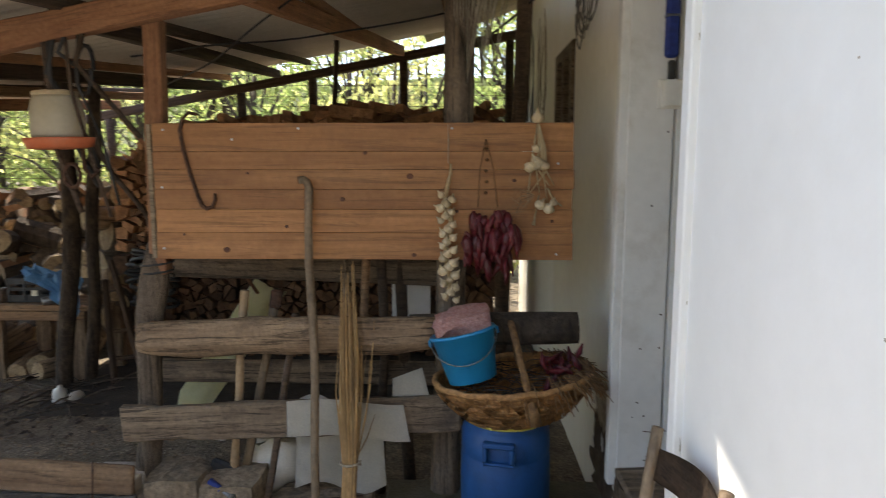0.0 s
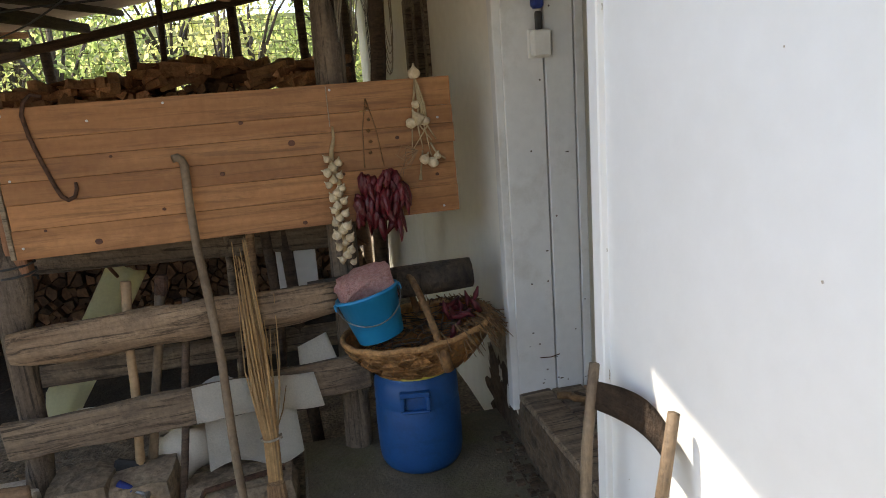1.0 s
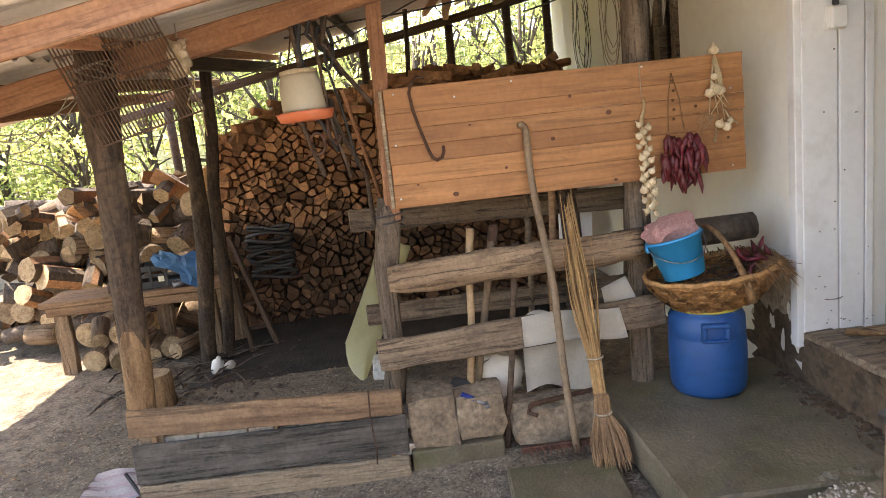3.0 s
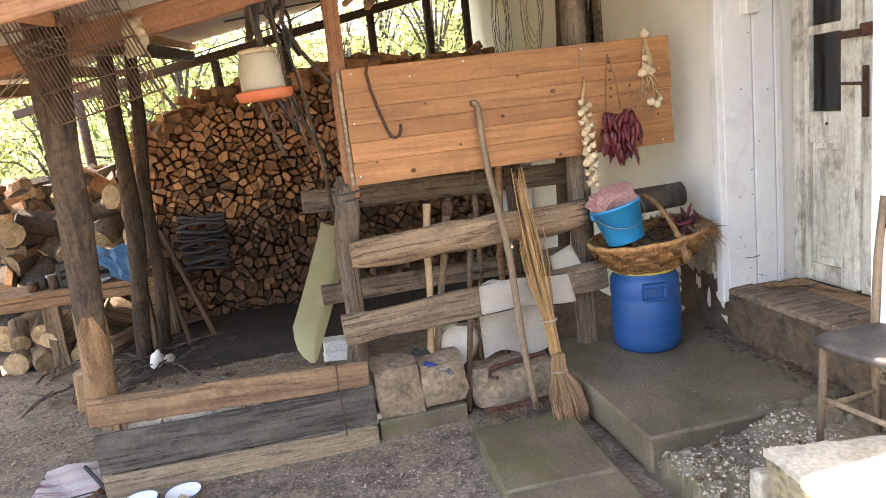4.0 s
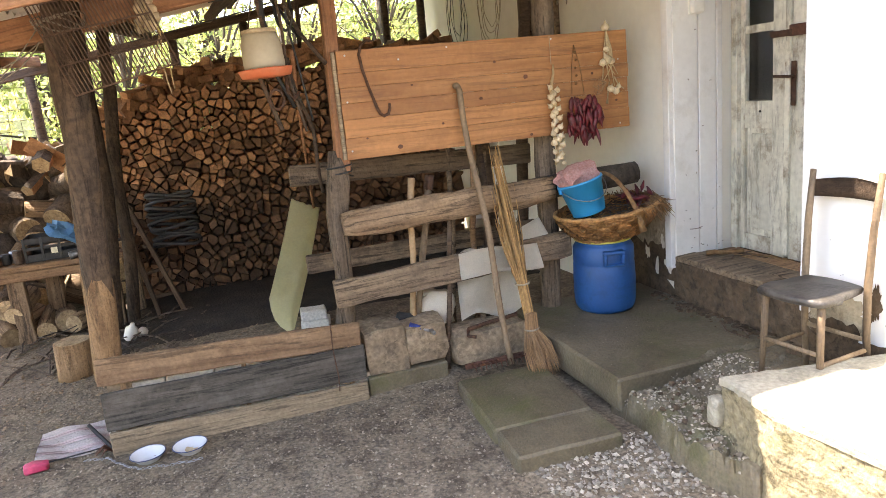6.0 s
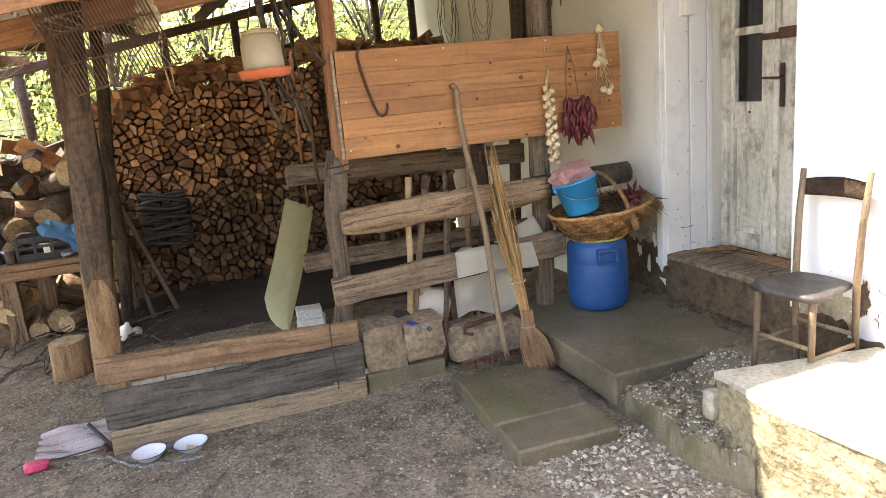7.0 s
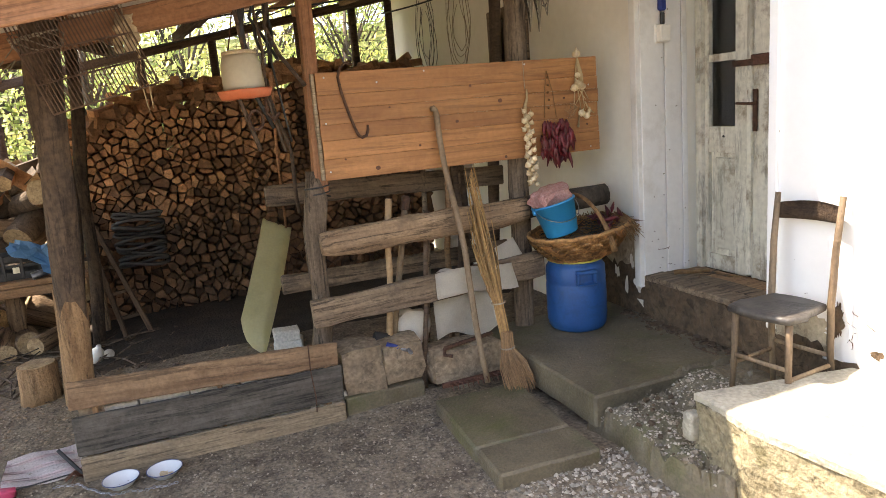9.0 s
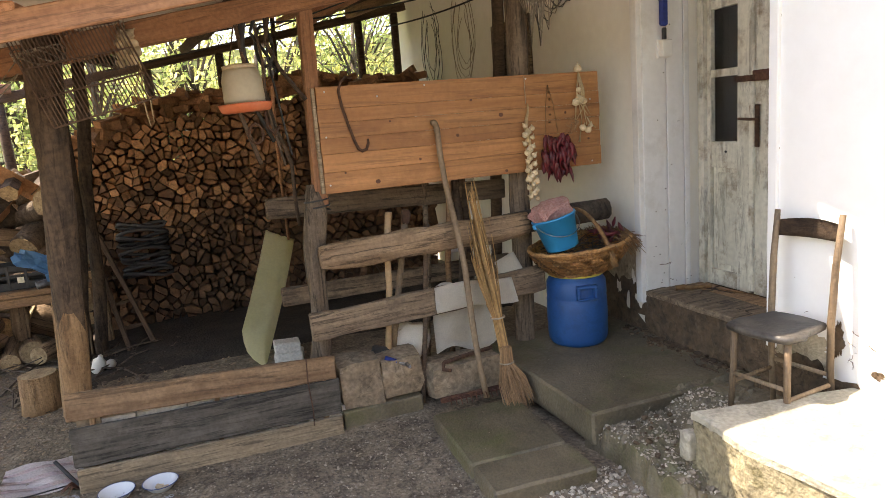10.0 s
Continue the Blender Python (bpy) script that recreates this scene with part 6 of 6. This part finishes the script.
part("concrete_lump", rock(0.06, 0.06, 0.12, 5, 0.006, 3), M_conc2, led, "rounded pale concrete lump", smooth=True, at=pose(1.085, -1.60, 0.15))
bl = thing("plinth_block", "pale crumbling plastered block beside the house wall", "block", kind="structure")
bm = bmesh.new()
poly = [(1.09, -1.615), (1.95, -1.79), (1.95, -3.6), (1.25, -3.6), (1.05, -1.95)]
n = 10
lv = []
for j in range(n + 1):
    z = -0.2 + 0.47 * j / n
    ring = []
    for i, (x, y) in enumerate(poly):
        x2, y2 = poly[(i + 1) % len(poly)]
        for q in range(8):
            px, py = x + (x2 - x) * q / 8, y + (y2 - y) * q / 8
            w = 0.014 * noise.noise(Vector((px * 9, py * 9, z * 9))) + 0.012 * noise.noise(Vector((px * 25, py * 25, z * 25)))
            ring.append(bm.verts.new((px - w, py + w, z + (0.010 * noise.noise(Vector((px * 6, py * 6, 2))) if j == n else 0))))
    lv.append(ring)
for a, b in zip(lv, lv[1:]):
    for i in range(len(a)):
        bm.faces.new((a[i], a[(i + 1) % len(a)], b[(i + 1) % len(a)], b[i]))
bm.faces.new(lv[-1]); bm.faces.new(list(reversed(lv[0])))
part("body", bm, M_block, bl)

cap = bmesh.new()
cn = 22
rim = []
for i, (x, y) in enumerate(poly):
    x2, y2 = poly[(i + 1) % len(poly)]
    for q in range(cn):
        px, py = x + (x2 - x) * q / cn, y + (y2 - y) * q / cn
        w = 0.010 * noise.noise(Vector((px * 11, py * 11, 1))) + 0.007 * noise.noise(Vector((px * 40, py * 40, 1)))
        rim.append((px - 0.004 - w, py + 0.004 + w))
lo = [cap.verts.new((x, y, 0.268)) for x, y in rim]
up = [cap.verts.new((x, y, 0.296 + 0.006 * noise.noise(Vector((x * 9, y * 9, 5))))) for x, y in rim]
inn = [cap.verts.new((x + (1.5 - x) * 0.02, y + (-2.5 - y) * 0.02, 0.304 + 0.006 * noise.noise(Vector((x * 5, y * 5, 5))))) for x, y in rim]
for i in range(len(rim)):
    j = (i + 1) % len(rim)
    cap.faces.new((lo[i], lo[j], up[j], up[i])); cap.faces.new((up[i], up[j], inn[j], inn[i]))
cap.faces.new(inn); cap.faces.new(list(reversed(lo)))
part("plaster_cap", cap, M_conc2, bl, "pale worn plaster top")

# ---- enamel bowls, towel, chain
for i, (x, y) in enumerate(((-1.215, -0.335), (-1.02, -0.345))):
    b = thing("enamel_bowl", "white enamel bowl with blue rim on the earth" if i == 0 else "white enamel bowl holding food scraps", "bowl", m=pose(x, y, ground_height(x, y) - 0.002), group="bowls on the earth")
    part("body", lathe([(0.045, 0), (0.05, 0.002), (0.078, 0.035), (0.083, 0.038), (0.080, 0.040), (0.073, 0.036), (0.047, 0.006), (0.01, 0.005)], 28), M_enamel, b, smooth=True)
    part("rim", tube([(0.082 * math.cos(a), 0.082 * math.sin(a), 0.039) for a in [2 * math.pi * k / 28 for k in range(29)]], 0.0025, 6), M_enrim, b, "dark blue rim", smooth=True)
    if i:
        for k in range(8):
            part("food", rock(0.022, 0.018, 0.012, k, 0.004, 1), M_garlic, b, at=pose(0.03 * math.cos(k * 2.4) * (k % 3) / 2, 0.03 * math.sin(k * 2.4) * (k % 3) / 2, 0.012))
tw = thing("towel", "pale pink striped towel laid on the earth", "towel")


def towel_fn(u, v, du0=0.0, du1=1.0, lift=0.0):
    a = du0 + (du1 - du0) * u
    x = -1.80 + 0.40 * a + 0.03 * (1 - v)
    y = -0.10 + 0.34 * v - 0.05 * a
    return (x, y, ground_height(x, y) + 0.012 + lift + 0.008 * math.sin(a * 9 + v * 5))


part("cloth", thick(sheet(1, 1, 14, 12, towel_fn), 0.006), M_towel, tw, smooth=True)
for k in range(3):
    part("stripe", thick(sheet(1, 1, 14, 3, lambda u, v, k=k: towel_fn(u, 0.15 + 0.28 * k + 0.10 * v, lift=0.005)), 0.003), M_stripe, tw, "dusky pink stripe", smooth=True)
ch = thing("chain", "thin grey dog chain lying on the earth", "chain")
cp = [(-1.52, -0.20), (-1.42, -0.22), (-1.36, -0.30), (-1.25, -0.42), (-1.10, -0.46), (-0.95, -0.47)]
k = 0
for (xa, ya), (xb, yb) in zip(cp, cp[1:]):
    d = math.hypot(xb - xa, yb - ya)
    for s in range(int(d / 0.016)):
        t = s * 0.016 / d
        x, y = xa + (xb - xa) * t, ya + (yb - ya) * t + 0.006 * math.sin(k)
        part("link", tube([(0.010 * math.cos(a), 0.006 * math.sin(a), 0) for a in [math.pi * q / 3 for q in range(7)]], 0.0018, 4), M_steel, ch, at=pose(x, y, ground_height(x, y) + 0.006, 90 * (k % 2), 0, math.degrees(math.atan2(yb - ya, xb - xa))))
        k += 1
tg = thing("dry_roots", "clump of dark dry roots by the fence foot", "roots")
for i in range(26):
    a = lr.uniform(0, 6.28)
    part("root", tube([(-1.40, -0.16, -0.09), (-1.40 + 0.04 * math.cos(a), -0.16 + 0.04 * math.sin(a), -0.06), (-1.40 + 0.08 * math.cos(a), -0.16 + 0.07 * math.sin(a), -0.085)], [0.006, 0.004, 0.002], 4, 0.3, i), M_knot, tg)
part("rod", tube([(-1.40, -0.15, -0.08), (-1.50, -0.08, 0.04)], 0.009, 6), M_black, tg)
solo("pink_toy", rock(0.10, 0.05, 0.04, 33, 0.012, 2), mat("pink_plastic", (0.6, 0.06, 0.14), (0.7, 0.1, 0.2), rough=0.4, vary=0), "small bright pink plastic piece on the earth", "toy", m=pose(-1.74, -0.17, -0.08), smooth=True)
solo("cable", tube(curve_pts((-1.72, -0.16, -0.08), (-1.42, -0.12, -0.08), 6, 0, 0.02), 0.004, 5), M_black, "thin black lead lying on the earth", "cable", smooth=True)


# ================================================================= what lies beyond the shed
# Added wall behind the viewpoint, never seen: limits the low sky and bounces light.
light_wall = solo("wall_yard", box(20, 0.3, 2.9, (-1.0, -7.5, 1.2)), M_conc2, "unseen plain pale wall added to shape the light in the yard", "wall", kind="structure")
# Thin sheet over the earth that paints the shed's inner shade on the floor.
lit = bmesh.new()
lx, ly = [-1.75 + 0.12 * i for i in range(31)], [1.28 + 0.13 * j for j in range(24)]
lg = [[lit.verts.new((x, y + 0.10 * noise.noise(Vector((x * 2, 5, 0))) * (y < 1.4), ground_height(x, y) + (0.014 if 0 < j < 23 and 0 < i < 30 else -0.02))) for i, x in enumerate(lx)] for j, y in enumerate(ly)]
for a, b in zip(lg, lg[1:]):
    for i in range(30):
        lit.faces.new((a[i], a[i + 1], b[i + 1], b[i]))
solo("floor_shed", lit, M_shadefloor, "trodden shed floor, coloured dark for the shade under the roof", "floor", kind="structure", smooth=True)
yard_wall = solo("yard_wall", box(14, 0.25, 1.25, (-5.0, 6.6, 0.50), rough=0.02, cuts=20), M_conc2, "low pale concrete wall beyond the yard", "wall", kind="structure")
net = bmesh.new()
for i in range(56):
    x = -4.2 + 0.11 * i
    tube([(x, 4.5, -0.1), (x, 4.5, 2.9)], 0.0028, 3, bm=net, caps=False)
for j in range(24):
    tube([(-4.2, 4.5, 0.1 + 0.11 * j), (1.9, 4.5, 0.1 + 0.11 * j)], 0.0028, 3, bm=net, caps=False)
solo("wire_fence", net, M_net, "square wire mesh fence behind the shed", "fence", kind="structure")


def leaf_clump(bm, c, rad, n, size, r, squash=0.8):
    for i in range(n):
        d = Vector((r.gauss(0, 1), r.gauss(0, 1), r.gauss(0, 1) * squash))
        p = c + d.normalized() * rad * r.random() ** 0.4
        a = Vector((r.uniform(-1, 1), r.uniform(-1, 1), r.uniform(-1, 1))).normalized()
        b = a.orthogonal().normalized()
        s = size * r.uniform(0.6, 1.3)
        vs = [bm.verts.new(p + q) for q in (-a * s, b * s * 0.45 - a * s * 0.1, a * s, -b * s * 0.45 - a * s * 0.1)]
        bm.faces.new(vs)


def make_tree(x, y, h, spread, seed, material, size=0.05, n=70, clumps=26, low=0.25):
    r = random.Random(seed)
    z0 = ground_height(x, y) - 0.05
    t = thing("tree", "leafy green fruit tree with a thin trunk" if material == M_leaf else "tree with sunlit yellow-green leaves", "tree", m=pose(x, y, z0), group="trees beyond the yard")
    trunk = bmesh.new()
    tube([(0, 0, 0), (0.04, 0.02, h * 0.3), (0.0, 0.05, h * 0.6), (0.05, 0, h * 0.85)], [0.09, 0.07, 0.045, 0.015], 8, 0.2, seed, bm=trunk)
    cr = bmesh.new()
    for i in range(clumps):
        a = r.uniform(0, 6.28)
        q = math.sqrt(r.random())
        c = Vector((spread * q * math.cos(a), spread * q * math.sin(a), h * r.uniform(low, 1.0)))
        s = Vector((0.02, 0.02, max(h * 0.15, c.z * 0.6)))
        tube([s, s.lerp(c, 0.5) + Vector((0, 0, 0.05 * h)), c], [0.03, 0.018, 0.006], 5, bm=trunk)
        leaf_clump(cr, c, h * r.uniform(0.10, 0.17), n, size, r)
    part("trunk", trunk, M_bark, t, smooth=True)
    tagged(part("crown", cr, material, t), kind="stuff")


tr_ = random.Random(17)
for i in range(15):
    x = -7.5 + 0.85 * i + tr_.uniform(-.3, .3)
    make_tree(x, 6.0 + 0.9 * (i % 3) + tr_.uniform(-.3, .5) + (1.6 if x < -2.5 else 0), tr_.uniform(3.0, 4.4), 1.0, 50 + i, M_leaf2 if i % 3 == 0 else M_leaf, 0.055, 58, 24, 0.12)
for i in range(12):
    make_tree(-14 + 2.6 * i + tr_.uniform(-.5, .5), 11.5 + tr_.uniform(-1, 2), tr_.uniform(5, 7.5), 2.0, 90 + i, M_leaf2 if i % 2 else M_leaf, 0.10, 80, 34, 0.08)
for i in range(7):
    make_tree(-9.0 - 1.0 * (i % 2), 2.0 + 1.6 * i, tr_.uniform(3.5, 5), 1.3, 140 + i, M_leaf if i % 2 else M_leaf2, 0.07, 75, 26, 0.1)
hill = bmesh.new()
hn = 60
hv = [[hill.verts.new((-90 + 3 * i, 26 + 2.0 * j, 0.4 + (j / 4) ** 1.0 * (6 + 3 * noise.noise(Vector((i * 0.15, j, 0)))))) for i in range(hn)] for j in range(5)]
for a, b in zip(hv, hv[1:]):
    for i in range(hn - 1):
        hill.faces.new((a[i], a[i + 1], b[i + 1], b[i]))
solo("hillside", hill, M_leaf, "green wooded hillside in the distance", "hill", kind="structure", smooth=True)


# ================================================================= litter on the earth
def scatter(name, n, xr, yr, smin, smax, material, seed, label, cat, avoid, flat=0.6, pw=2.2, height=ground_height):
    r = random.Random(seed)
    verts, faces = [], []
    for i in range(n):
        x, y = r.uniform(*xr), r.uniform(*yr)
        if avoid(x, y):
            continue
        s = smin + (smax - smin) * r.random() ** pw
        z = height(x, y)
        rot = Euler((r.uniform(-.5, .5), r.uniform(-.5, .5), r.uniform(0, 6.28))).to_matrix()
        base = len(verts)
        for q in ((1, 0, 0), (-1, 0, 0), (0, 0.75, 0), (0, -0.75, 0), (0, 0, flat), (0, 0, -flat)):
            v = rot @ (Vector(q) * s * r.uniform(0.75, 1.2))
            verts.append((x + v.x, y + v.y, z + v.z + s * 0.15))
        for a, b, c in ((0, 2, 4), (2, 1, 4), (1, 3, 4), (3, 0, 4), (2, 0, 5), (1, 2, 5), (3, 1, 5), (0, 3, 5)):
            faces.append((base + a, base + b, base + c))
    me = bpy.data.meshes.new(name)
    me.from_pydata(verts, [], faces)
    me.materials.append(material)
    return tagged(new(name, me), label, cat, kind="stuff")


def blocked(x, y):
    return (x > 0.36 and y > -1.25) or x > 1.0 + (-1.2 - y) * 0.6 or (-1.4 < x < 0.4 and -0.22 < y < 0.02)


scatter("gravel", 26000, (-2.4, 1.2), (-1.9, 1.0), 0.002, 0.011, M_pebble, 1, "small grey and tan gravel on the earth", "gravel", blocked)
scatter("gravel", 1500, (0.40, 1.25), (-1.8, -1.22), 0.005, 0.020, M_pale_pebble, 4, "coarser pale pebbles along the broken ledge", "gravel", lambda x, y: x > 1.02 + (-1.2 - y) * 0.6)
scatter("wood_chips", 1800, (-2.6, 0.0), (0.25, 2.4), 0.004, 0.024, M_chip, 2, "wood chips and bark litter on the earth", "wood chips", lambda x, y: False, 0.25)
scatter("wood_chips", 260, (-1.9, -0.9), (1.0, 2.3), 0.01, 0.045, M_bark, 3, "larger dark bark scraps round the posts", "wood chips", lambda x, y: False, 0.3)
scatter("gravel", 3000, (0.95, 1.60), (-1.8, -1.06), 0.002, 0.012, M_pale_pebble, 7, "pale stone chips on the broken ledge", "gravel", lambda x, y: ledge_inside(x, y) < 0.015, height=ledge_z)
scatter("gravel", 260, (0.42, 1.90), (-1.05, 0.1), 0.0015, 0.005, M_pebble, 8, "grit and crumbs on the slabs", "gravel", lambda x, y: 0.86 < x < 1.0 or (x < 0.9 and y > -0.45), height=lambda x, y: SLAB if x > 0.95 else -0.022)
tws = bmesh.new()
for i in range(46):
    x, y = lr.uniform(-2.4, -1.2), lr.uniform(1.3, 2.1)
    a = lr.uniform(0, 3.14)
    d = Vector((math.cos(a), math.sin(a), lr.uniform(-0.1, 0.3))) * lr.uniform(0.1, 0.3)
    p = Vector((x, y, ground_height(x, y) + 0.03))
    tube([p - d, p + Vector((0, 0, 0.02)), p + d], [0.006, 0.007, 0.004], 5, 0.2, i, bm=tws)
solo("twigs", tws, M_bark, "dry twigs and sticks scattered by the table", "twigs", kind="stuff")
